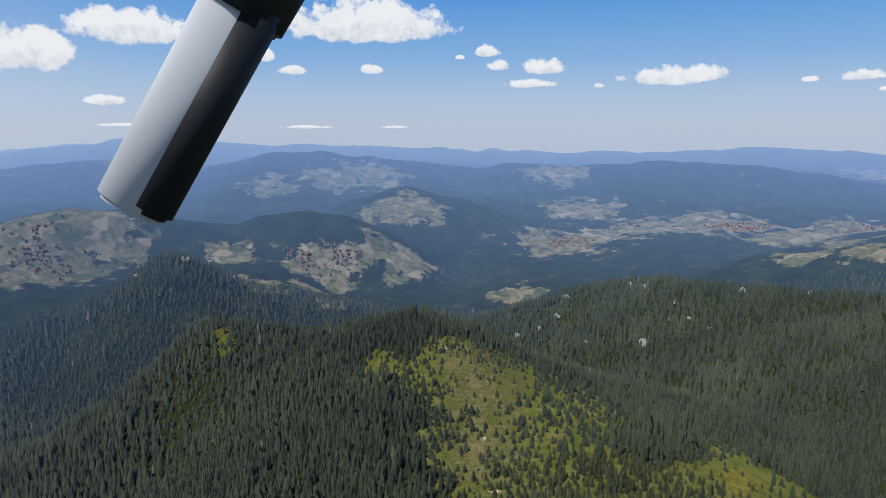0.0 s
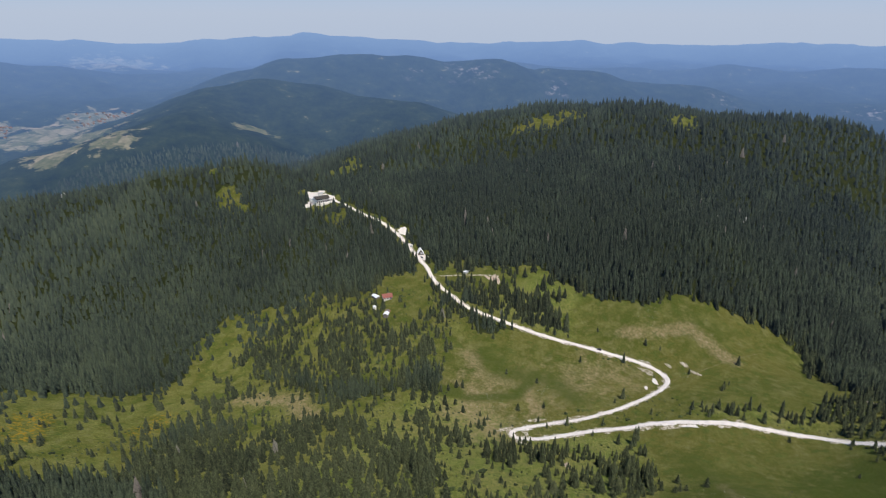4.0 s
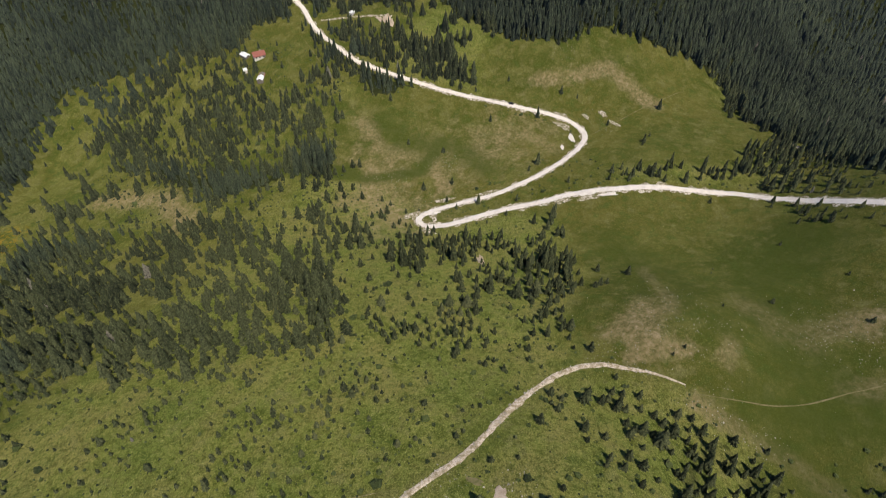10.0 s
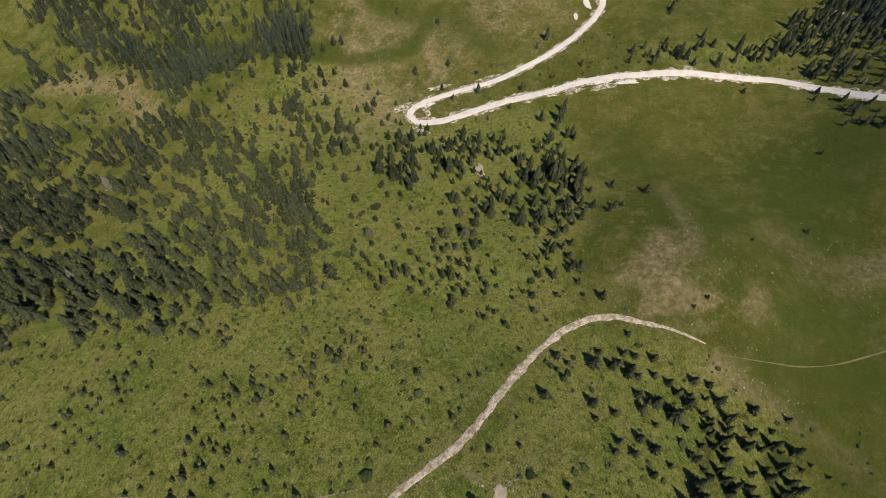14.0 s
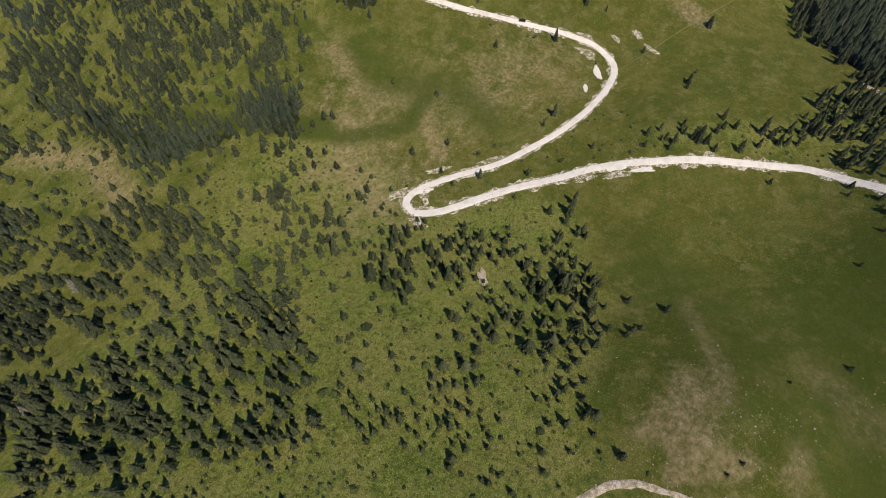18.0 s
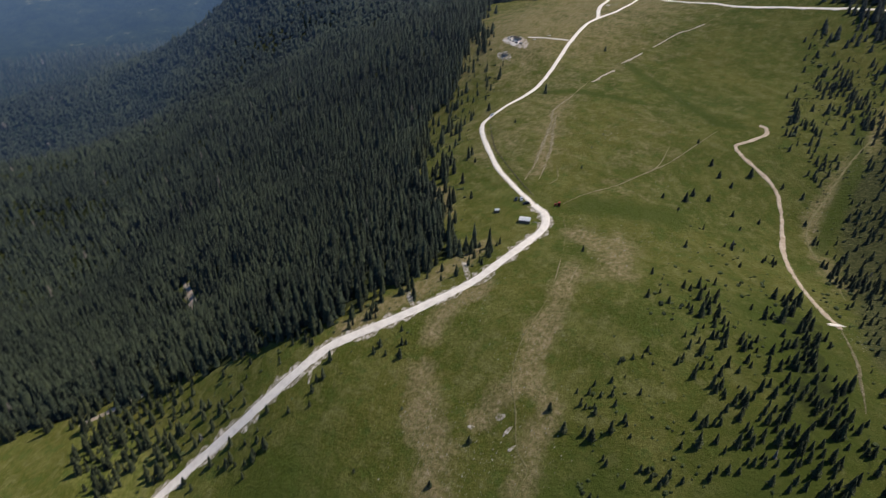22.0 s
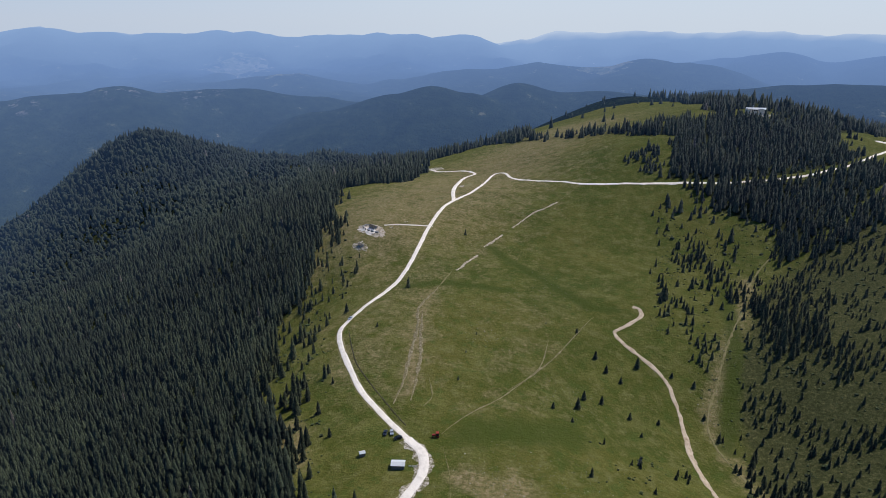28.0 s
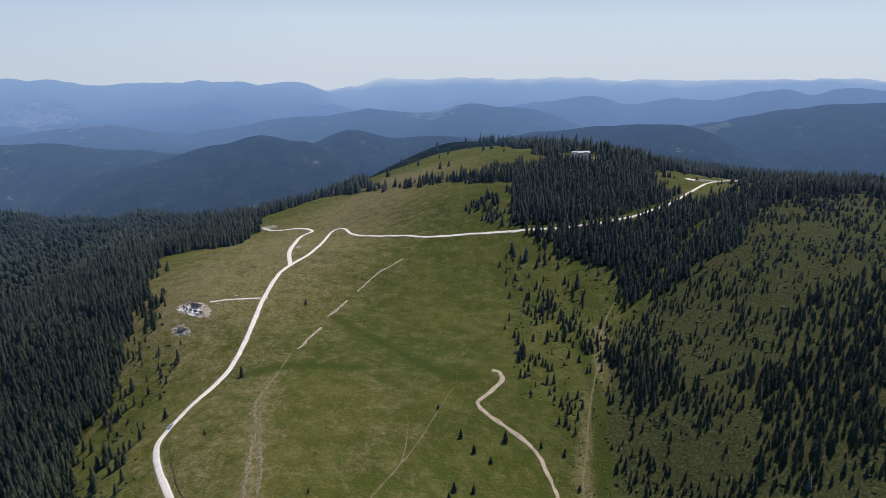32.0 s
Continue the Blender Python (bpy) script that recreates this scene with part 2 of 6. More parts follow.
def spruce_material(name, single=False, distant=False, young=False):
    m, nt, b = material(name, 0.75, 0.2)
    if single:
        tone = maths(nt, "MULTIPLY", nt.nodes.new("ShaderNodeObjectInfo").outputs["Random"], 0.97)
    else:
        tone = attribute(nt, "tone")
    if young:
        col = ramp(nt, tone, [(0.0, (0.018, 0.025, 0.012)), (0.4, (0.038, 0.047, 0.020)), (0.75, (0.061, 0.070, 0.030)), (0.985, (0.098, 0.104, 0.046)), (1.0, (0.19, 0.17, 0.145))])
    else:
        col = ramp(nt, tone, [(0.0, (0.019, 0.028, 0.020)), (0.45, (0.039, 0.052, 0.030)), (0.8, (0.064, 0.078, 0.041)), (0.985, (0.100, 0.112, 0.050)), (1.0, (0.17, 0.14, 0.12))])
    # noise in the needle colour: paler where it runs high, darker where low
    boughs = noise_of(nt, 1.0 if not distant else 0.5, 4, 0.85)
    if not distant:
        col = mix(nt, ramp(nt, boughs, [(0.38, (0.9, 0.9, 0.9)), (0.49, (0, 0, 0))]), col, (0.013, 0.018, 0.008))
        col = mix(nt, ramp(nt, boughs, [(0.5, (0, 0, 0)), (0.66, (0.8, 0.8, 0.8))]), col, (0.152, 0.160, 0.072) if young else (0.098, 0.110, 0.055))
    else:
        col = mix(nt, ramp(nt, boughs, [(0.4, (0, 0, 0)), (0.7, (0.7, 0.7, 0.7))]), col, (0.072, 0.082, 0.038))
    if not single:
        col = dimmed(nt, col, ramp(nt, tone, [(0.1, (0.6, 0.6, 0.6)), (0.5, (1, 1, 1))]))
    # haze painted in: blue emission added and the needle colour dimmed with distance
    col = dimmed(nt, col, painted_airlight(nt, b, 200.0, 4750.0))
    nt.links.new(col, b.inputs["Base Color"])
    bump(nt, b, boughs, 0.9, 0.8)
    return m


def plain_material(name, col, rough=0.7, metal=0.0, wear=0.25, scale=1.5):
    m, nt, b = material(name, rough, 0.3)
    b.inputs["Metallic"].default_value = metal
    worn = tuple(c * (1 - wear) for c in col)
    nt.links.new(ramp(nt, noise_of(nt, scale, 5, 0.7), [(0.35, worn), (0.65, col)]), b.inputs["Base Color"])
    return m


GRASS = grass_material()
ROAD = gravel_material("pale_crushed_limestone", (0.62, 0.545, 0.475), (0.78, 0.70, 0.62), (0.55, 0.475, 0.405))
SPOIL = rubble_material("limestone_spoil", (0.105, 0.112, 0.030), (0.27, 0.225, 0.15), (0.68, 0.60, 0.51))
DIRT = gravel_material("stony_dirt", (0.29, 0.21, 0.14), (0.50, 0.395, 0.30), (0.18, 0.15, 0.085))
STONY = rubble_material("stony_turf_track", (0.26, 0.21, 0.115), (0.46, 0.37, 0.265), (0.70, 0.60, 0.50))
RUT = rubble_material("rutted_turf", (0.15, 0.13, 0.055), (0.23, 0.185, 0.10), (0.36, 0.30, 0.19))
DITCH = gravel_material("ditch_earth", (0.035, 0.034, 0.014), (0.07, 0.062, 0.03), (0.05, 0.06, 0.015))
FADED = gravel_material("worn_turf", (0.105, 0.105, 0.028), (0.205, 0.17, 0.085), (0.085, 0.092, 0.020))
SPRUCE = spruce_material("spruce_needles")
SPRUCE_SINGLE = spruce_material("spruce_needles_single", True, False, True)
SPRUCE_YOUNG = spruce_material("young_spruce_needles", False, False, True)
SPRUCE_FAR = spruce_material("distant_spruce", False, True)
BARK = plain_material("spruce_bark", (0.12, 0.085, 0.06), 0.95)
ROCK = plain_material("limestone_rock", (0.45, 0.43, 0.40), 0.9, 0, 0.5, 0.4)
PALE_STONE = plain_material("pale_field_stones", (0.42, 0.38, 0.31), 0.9, 0, 0.5, 0.4)
WHITE_WALL = plain_material("white_render", (0.80, 0.74, 0.66), 0.85, 0, 0.15)
RED_TILE = plain_material("red_roof_tiles", (0.44, 0.16, 0.12), 0.8, 0, 0.3)
DARK_ROOF = plain_material("dark_brown_roofing", (0.085, 0.07, 0.055), 0.7)
METAL_ROOF = plain_material("galvanised_sheet", (0.74, 0.73, 0.72), 0.5, 0.0, 0.12)
GREY_WOOD = plain_material("weathered_boards", (0.20, 0.17, 0.14), 0.9, 0, 0.4)
DARK_GLASS = plain_material("dark_window_glass", (0.02, 0.025, 0.03), 0.1)
CONCRETE = plain_material("raw_concrete", (0.42, 0.40, 0.38), 0.9)
RUBBER = plain_material("black_rubber", (0.02, 0.02, 0.02), 0.8)

# ---- the land ----
# spot heights of the hills, saddles and hollows: x, y, height
NORTH = [(14, 625, 22), (44, 474, 7), (-20, 740, 20), (-60, 300, 5), (60, 200, 40), (-144, 690, -6), (-290, 780, -8), (-215, 735, -22), (-300, 600, -115), (-350, 350, -60), (130, 684, -24), (209, 518, -20),
         (345, 708, -93), (420, 465, -78), (381, 422, -70), (278, 362, -42), (592, 326, -14), (674, 424, -4), (690, 560, 6), (553, 577, -48), (860, 690, 2), (430, 800, -130),
         (0, 1000, -150), (-480, 1250, -215), (-575, 1375, -55), (360, 1420, -235), (397, 1220, -206), (555, 1039, -160), (1000, 1000, -110), (800, 1200, -160), (-445, 962, -228), (-250, 1300, -215)]
MIDDLE = [(397, 154, -22), (545, 80, -28), (636, -20, -36), (625, 108, -12), (491, 25, -14), (535, 345, -20), (625, 270, -12),
          (360, 39, 11), (289, 35, 35), (209, 91, 52), (246, 215, 13), (361, -36, 24), (470, -41, -2), (224, 70, 51), (175, 156, 45), (100, 60, 62),
          (217, 25, 57), (258, -43, 37), (300, 267, -18), (318, 125, 10), (325, 4, 28), (590, -110, -28), (780, 60, 12),
          (900, 250, 22), (1000, 500, 15), (1330, 520, 66), (1430, 290, 74), (1450, 60, 66), (1440, -80, 60), (1000, -120, -70), (1700, 300, -60), (1100, 720, 8)]
SOUTH = [(371, -237, 65), (322, -124, 55), (287, -187, 66), (455, -100, 32), (614, -179, -50), (613, -232, -30), (512, -373, 40), (607, -357, -4),
         (268, -430, 60), (452, -352, 62), (490, -512, 82), (445, -644, 86), (412, -750, 82), (592, -690, 66), (386, -520, 73), (242, -380, 48),
         (203, -330, 36), (215, -569, 74), (238, -666, 104), (252, -768, 127), (112, -898, 145), (80, -1010, 148), (-60, -965, 118), (-130, -1090, 92), (143, -515, 70), (145, -381, 58),
         (40, -735, 124), (513, -875, 62), (904, -1020, 0), (285, -1410, 108), (780, -506, -32), (830, -200, -130), (822, -369, -82), (1045, -970, 28), (1110, -989, 50)]
WEST = [(-75, -833, 122), (-60, -400, 118), (-40, -600, 120), (60, -250, 70), (-350, -900, 110), (-350, -500, 120), (1237, -678, -178), (1297, -828, -122), (1282, -981, -35), (1480, -1180, -90),
        (600, -1400, -30), (1400, -1400, -95), (-200, -1500, 60), (-700, -700, 60), (-700, 0, -60), (1400, -450, -230), (-100, 0, 75), (100, -120, 62),
        (765, -1084, -2), (-900, 1000, -230), (-900, -1500, -40), (1700, 1000, -60), (700, 1700, -240), (0, 1700, -230)]
SPOTS = np.array(NORTH + MIDDLE + SOUTH + WEST, float)


def kernel(dx, dy):
    return -np.sqrt(dx * dx + dy * dy + 45.0 ** 2)


def solve_land():
    n = len(SPOTS)
    a = np.zeros((n + 1, n + 1))
    a[:n, :n] = kernel(SPOTS[:, None, 0] - SPOTS[None, :, 0], SPOTS[:, None, 1] - SPOTS[None, :, 1]) - 4.0 * np.eye(n)
    a[:n, n] = a[n, :n] = 1
    return np.linalg.solve(a, np.append(SPOTS[:, 2], 0))


LAND = solve_land()


def near_height(x, y):
    """Height of the land round the ridge, by its spot heights."""
    x, y = np.asarray(x, float), np.asarray(y, float)
    z = np.full(x.shape, LAND[-1])
    for (sx, sy, _), w in zip(SPOTS, LAND):
        z = z + w * kernel(x - sx, y - sy)
    return z


def lattice(i, j, seed):
    n = np.sin(i * 127.1 + j * 311.7 + seed * 74.7) * 43758.5453
    return n - np.floor(n)


def value_noise(x, y, size, seed=0, octaves=4, gain=0.5):
    """Smooth random relief between -1 and 1, with detail down from the given size."""
    total, amp, norm = np.zeros(np.shape(x)), 1.0, 0.0
    for o in range(octaves):
        u, v = np.asarray(x, float) / size, np.asarray(y, float) / size
        i, j = np.floor(u), np.floor(v)
        a, b = u - i, v - j
        a, b = a * a * (3 - 2 * a), b * b * (3 - 2 * b)
        n = (lattice(i, j, seed + o) * (1 - a) + lattice(i + 1, j, seed + o) * a) * (1 - b) + (lattice(i, j + 1, seed + o) * (1 - a) + lattice(i + 1, j + 1, seed + o) * a) * b
        total, norm, amp, size = total + amp * (2 * n - 1), norm + amp, amp * gain, size * 0.5
    return total / norm


# crests of the mountains round the ridge: steepness of their flanks, and points x, y, height
NORTHERN = [
    (0.3, [(322, 4502, 81), (898, 4428, 72), (1410, 4296, 78), (1712, 4188, 86), (2051, 4035, 102), (2320, 3889, 100), (2743, 3606, 80), (3075, 3330, 101), (3376, 3027, 115), (3450, 2942, 138), (3616, 2738, 114), (3861, 2381, 82), (4073, 1999, 75), (4332, 1348, 91)]),
    (0.3, [(-849, 3396, 117), (-677, 3434, 115), (-441, 3472, 86), (-197, 3494, 61), (49, 3500, 36), (265, 3490, 24), (387, 3479, 53), (656, 3438, 43), (941, 3371, 59), (1129, 3313, 68), (1452, 3184, 55), (847, 3416, 45), (1153, 3328, 67), (1521, 3181, 55), (1783, 3044, 22), (2041, 2880, -19), (2356, 2632, -40)]),
    (0.3, [(-2856, 3478, 132), (-2556, 3704, 105), (-2189, 3932, 140), (-1966, 4048, 179), (-1437, 4264, 142), (-1161, 4348, 117), (-831, 4423, 126), (-331, 4488, 105), (261, 4492, 85), (841, 4421, 69)]),
    (0.3, [(-2366, 2713, 44), (-2052, 2958, 51), (-1902, 3057, 66), (-1648, 3200, 91), (-1340, 3341, 55), (-1105, 3426, 4)]),
    (0.35, [(-513, 2549, -115), (-309, 2582, -38), (-148, 2596, 6), (-9, 2600, -29), (130, 2597, -91)]),
    (0.5, [(-622, 1953, -56), (-539, 1978, -26), (-438, 2003, -17), (-334, 2023, -32), (-246, 2035, -78)]),
    (0.3, [(-1287, 1531, 10), (-1153, 1634, -6), (-1090, 1677, 14), (-1011, 1726, 26), (-939, 1766, 18), (-853, 1809, -25)]),
]
EASTERN = [
    (0.35, [(859, 1724, -136), (1034, 1687, -90), (1151, 1611, -51), (1295, 1565, -23), (1594, 1770, 18), (1749, 1692, 36), (1862, 1569, 13), (1884, 1381, -19), (1905, 1172, -28)]),
    (0.4, [(2025, 2257, -20), (2121, 2168, 21), (2265, 2019, 67), (2395, 1865, 83), (2564, 1627, 75), (2670, 1447, 51), (2766, 1254, 63), (2832, 1099, 19), (2865, 1009, 28), (2905, 889, 23), (2982, 666, -25), (3024, 436, -29), (3047, 206, -99), (3039, -273, -131)]),
    (0.4, [(3355, 1452, 8), (3464, 1168, -17), (3546, 887, -11), (3604, 610, -17), (3638, 350, 18), (3652, 96, 1), (3641, -283, 30)]),
    (0.3, [(4178, 1814, 57), (4313, 1467, 78), (4488, 778, 71), (4551, 144, 100), (4540, -332, 96)]),
]
SOUTHERN = [
    (0.3, [(3927, -2667, 202), (3620, -3042, 187), (3486, -3183, 214), (3323, -3338, 193), (3092, -3534, 177), (2687, -3820, 188), (2223, -4075, 161), (1916, -4206, 180), (1668, -4294, 193), (1486, -4347, 154), (1265, -4402, 178), (1041, -4446, 122), (593, -4498, 102), (450, -4505, 150), (230, -4507, 107), (-452, -4445, 70)]),
    (0.3, [(900, -4600, 150), (594, -4745, 205), (-602, -4666, 205), (-1325, -4463, 204), (-2363, -3925, 225), (-2824, -3562, 232)]),
    (0.35, [(343, -3854, 18), (-20, -3840, 47), (-310, -3804, 79), (-557, -3755, 123), (-770, -3699, 80), (-1022, -3615, 116), (-1157, -3562, 110), (-1469, -3415, 175), (-1609, -3338, 131), (-1727, -3266, 181), (-1860, -3178, 173), (-2157, -2950, 212)]),
    (0.35, [(-251, -2697, 3), (-488, -2636, 33), (-628, -2588, 55), (-746, -2542, 31), (-883, -2479, 101), (-997, -2420, 126), (-1103, -2359, 148), (-1238, -2270, 161), (-1452, -2105, 173)]),
    (0.35, [(2217, -2691, -29), (1792, -2949, 15), (1492, -3083, -41), (1332, -3141, -14), (949, -3242, 43), (618, -3292, 69), (372, -3307, 53), (114, -3302, 105), (-139, -3279, 79)]),
    (0.42, [(2304, -1498, 5), (2170, -1664, 8), (2106, -1733, 20), (1964, -1871, 24), (1922, -1907, 47), (1843, -1972, 15), (1753, -2039, 21), (1592, -2146, 20), (1360, -2270, -14), (1205, -2337, -32)]),
    (0.45, [(1434, -1891, -116), (1235, -1997, -28), (988, -2096, 28), (878, -2129, 52), (748, -2161, 35), (616, -2184, -4)]),
    (0.4, [(679, -2326, 17), (601, -2338, 52), (441, -2353, 28), (324, -2357, 35), (97, -2349, 24), (-76, -2328, 50), (-268, -2289, 77), (-506, -2216, 90)]),
]
ROCKY_CREST = [(722, 730, 38), (682, 839, 18), (631, 936, -10), (587, 1021, -24), (517, 1111, -41), (439, 1195, -46), (379, 1244, -63), (313, 1271, -80), (206, 1273, -115), (136, 1263, -151)]


def crest_height(x, y, line, steep, soft=25.0):
    """Height of the flanks below a crest line."""
    z = np.full(np.shape(x), -1e4)
    for (ax, ay, az), (bx, by, bz) in zip(line, line[1:]):
        ex, ey = bx - ax, by - ay
        s = np.clip(((x - ax) * ex + (y - ay) * ey) / (ex * ex + ey * ey), 0, 1)
        d = np.hypot(x - ax - s * ex, y - ay - s * ey)
        s = s * s * (3 - 2 * s)
        z = np.maximum(z, az + (bz - az) * s - steep * (np.sqrt(d * d + soft * soft) - soft))
    return z


def far_height(x, y):
    """Height of the mountains beyond the ridge: broad uplands with valleys, and crest lines over them."""
    x, y = np.asarray(x, float), np.asarray(y, float)
    r = np.hypot(x - HUB[0], y - HUB[1])
    upland = np.interp(r, (1400, 1700, 2000, 2300, 2600, 2900, 3300, 3700, 4100, 4900), (-290, -235, -205, -165, -130, -98, -62, -35, -10, 0))
    ridged = 0.5 - 1.5 * np.abs(value_noise(x, y, 620, 3, 5, 0.5))
    fine = 0.5 - 1.6 * np.abs(value_noise(x, y, 240, 14, 4, 0.5))
    jag = value_noise(x, y, 95, 23, 2) * np.clip((r - 2200) / 1000, 0, 1)
    z = upland + 42 * ridged + 16 * fine
    rough = 1 + 0.4 * value_noise(x, y, 300, 9, 4)
    for steep, line in NORTHERN + EASTERN + SOUTHERN:
        z = np.maximum(z, crest_height(x, y, line, steep * rough, 45.0) + (7 + 9 * np.clip((r - 2400) / 1000, 0, 1)) * (fine - 0.2) + 5 * jag + 17 * np.clip((r - 3500) / 600, 0, 1) * value_noise(x, y, 170, 61, 3))
    return z


def stretched(parts, low, high):
    """Grid lines: fine spacing inside, growing outwards."""
    line = [parts[0][0]]
    for start, end, step in parts:
        n = max(1, round((end - start) / step))
        line += [start + (end - start) * (i + 1) / n for i in range(n)]
    step = parts[-1][2]
    while line[-1] < high:
        step *= 1.1
        line.append(line[-1] + step)
    step, back = parts[0][2], [line[0]]
    while back[-1] > low:
        step *= 1.1
        back.append(back[-1] - step)
    return np.array(back[:0:-1] + line)


XS = stretched([(-250, 150, 8), (150, 560, 4), (560, 950, 8)], -1700, 2100)
YS = stretched([(-1050, -860, 8), (-860, 270, 4), (270, 800, 8)], -1900, 1900)
GX, GY = np.meshgrid(XS, YS)


def land(x, y):
    """Height of the whole country: the ridge, and the mountains round it."""
    reach = np.clip((np.hypot(x - HUB[0], y - HUB[1]) - 1400) / 420, 0, 1)
    reach = reach * reach * (3 - 2 * reach)
    z = near_height(x, y) * (1 - reach) + far_height(x, y) * reach
    # the steep cone of the wooded crag above the northern valley
    d = np.hypot(np.asarray(x, float) + 583, np.asarray(y, float) - 1382)
    cone = np.maximum(-32 - 0.62 * (np.sqrt(d * d + 400) - 20) + 14 * value_noise(x, y, 90, 51, 3), -225)
    w = np.clip((450 - d) / 150, 0, 1)
    z = z + (np.maximum(cone, np.minimum(z, -120)) - z) * w
    # folds in the wooded eastern slopes
    east = np.clip((np.asarray(x, float) - np.where(np.asarray(y) > 0, 740, 590)) / 140, 0, 1) * (1 - reach)
    z = z + east * (np.where(np.asarray(y) > 0, 9, 15) * (0.35 - np.abs(value_noise(x, y, 190, 71, 3)) * 2) )
    # the rocky crest that runs on from the lodge
    return np.maximum(z, crest_height(x, y, ROCKY_CREST, 0.45 * (1 + 0.3 * value_noise(x, y, 120, 19, 3)), 18.0))


GZ = land(GX, GY) + 1.1 * value_noise(GX, GY, 30, 2, 3) + 0.35 * value_noise(GX, GY, 9, 4, 2)
GZ -= 32 * np.clip((np.hypot(GX - HUB[0], GY - HUB[1]) - 1270) / 60, 0, 1)


def ground_z(x, y):
    """Height of the ground sheet itself."""
    x, y = np.asarray(x, float), np.asarray(y, float)
    i = np.clip(np.searchsorted(XS, x) - 1, 0, len(XS) - 2)
    j = np.clip(np.searchsorted(YS, y) - 1, 0, len(YS) - 2)
    u, v = (x - XS[i]) / (XS[i + 1] - XS[i]), (y - YS[j]) / (YS[j + 1] - YS[j])
    a, b, c, d = GZ[j, i], GZ[j, i + 1], GZ[j + 1, i + 1], GZ[j + 1, i]
    near = np.where(u > v, a + u * (b - a) + v * (c - b), a + v * (d - a) + u * (c - d))
    far = np.hypot(x - HUB[0], y - HUB[1]) > 1270
    return np.where(far, land(x, y) - 1, near) if np.any(far) else near


def raw_mesh(name, verts, faces, mat, smooth=False):
    """A mesh from arrays; all faces have the same number of corners."""
    verts, faces = np.asarray(verts, np.float32), np.asarray(faces, np.int32)
    me = bpy.data.meshes.new(name)
    me.vertices.add(len(verts))
    me.vertices.foreach_set("co", verts.ravel())
    n = faces.shape[1]
    me.loops.add(faces.size)
    me.loops.foreach_set("vertex_index", faces.ravel())
    me.polygons.add(len(faces))
    me.polygons.foreach_set("loop_start", np.arange(0, faces.size, n, dtype=np.int32))
    me.update(calc_edges=True)
    me.polygons.foreach_set("use_smooth", np.full(len(faces), smooth))
    me.materials.append(mat)
    return me


def point_values(me, name, values):
    a = me.attributes.new(name, "FLOAT", "POINT")
    a.data.foreach_set("value", np.asarray(values, np.float32).ravel())


def inside(x, y, poly):
    """Which of the places lie in the polygon."""
    hit = np.zeros(np.shape(x), bool)
    for (ax, ay), (bx, by) in zip(poly, poly[1:] + poly[:1]):
        if ay != by:
            hit ^= ((ay > y) != (by > y)) & (x < (bx - ax) * (y - ay) / (by - ay) + ax)
    return hit


def away_from(x, y, path):
    """Distance to a path of points."""
    best = np.full(np.shape(x), 1e9)
    for (ax, ay), (bx, by) in zip(path, path[1:]):
        ex, ey = bx - ax, by - ay
        s = np.clip(((x - ax) * ex + (y - ay) * ey) / max(1e-6, ex * ex + ey * ey), 0, 1)
        best = np.minimum(best, np.hypot(x - ax - s * ex, y - ay - s * ey))
    return best


def smooth_path(points, step):
    """A rounded line through the points, in even steps."""
    p = [Vector((*q, 0)) for q in points]
    p = [2 * p[0] - p[1]] + p + [2 * p[-1] - p[-2]]
    out = []
    for a, b, c, d in zip(p, p[1:], p[2:], p[3:]):
        n = max(2, round((c - b).length / step))
        for k in range(n):
            t = k / n
            q = 0.5 * (2 * b + (c - a) * t + (2 * a - 5 * b + 4 * c - d) * t * t + (3 * b - a - 3 * c + d) * t ** 3)
            out.append((q.x, q.y))
    return out + [points[-1]]

# ---- plan of roads, meadows and woods ----
ROAD_UPPER = [(746, 612), (713, 555), (695, 491), (691, 464), (672, 422), (644, 386), (619, 353), (591, 325), (570, 293), (558, 268), (553, 236), (550, 204), (549, 169), (551, 136), (553, 106),
              (549, 86), (535, 74), (512, 75), (482, 86), (459, 102), (441, 118), (426, 139), (414, 152), (403, 155), (397, 148)]
ROAD_LOWER = [(397, 148), (402, 136), (416, 119), (427, 104), (437, 88), (449, 68), (458, 47), (465, 26), (472, 2), (478, -20), (479, -36), (468, -57), (449, -79), (436, -98), (426, -115),
              (410, -131), (394, -149), (379, -170), (370, -193), (364, -217), (362, -233), (366, -247), (376, -256)]
ROAD_SOUTH = [(376, -256), (393, -271), (413, -290), (431, -315), (445, -337), (453, -355), (453, -370), (447, -398), (438, -430), (437, -466), (439, -502), (441, -540), (441, -585), (437, -611), (424, -660), (424, -740), (420, -768), (409, -766),
              (398, -737), (376, -707), (340, -686), (304, -671), (239, -666), (170, -671), (110, -684), (76, -703), (34, -740), (-29, -825), (-87, -893), (-136, -932), (-220, -960)]
TRACK = [(140, 190), (152, 180), (164, 175), (173, 165), (178, 153), (180, 140), (179, 128), (177, 119), (179, 108), (185, 98), (191, 92), (198, 87), (213, 77), (222, 71), (232, 66), (254, 59),
         (271, 52), (284, 44), (292, 33), (293, 21), (293, 9), (291, -2)]
DIRT_ROAD = [(265, -448), (260, -446), (260, -436), (270, -421), (277, -411), (274, -403), (262, -391), (251, -381), (243, -367), (238, -342), (235, -310), (227, -272), (218, -246), (210, -229), (205, -202),
             (203, -170)]
SPUR = [(437, -611), (448, -660), (457, -751), (450, -784), (474, -809), (498, -813), (526, -850)]
LANE = [(478, -517), (438, -534)]
SITE_LANE = [(604, 326), (612, 312), (620, 298), (626, 282), (629, 268)]
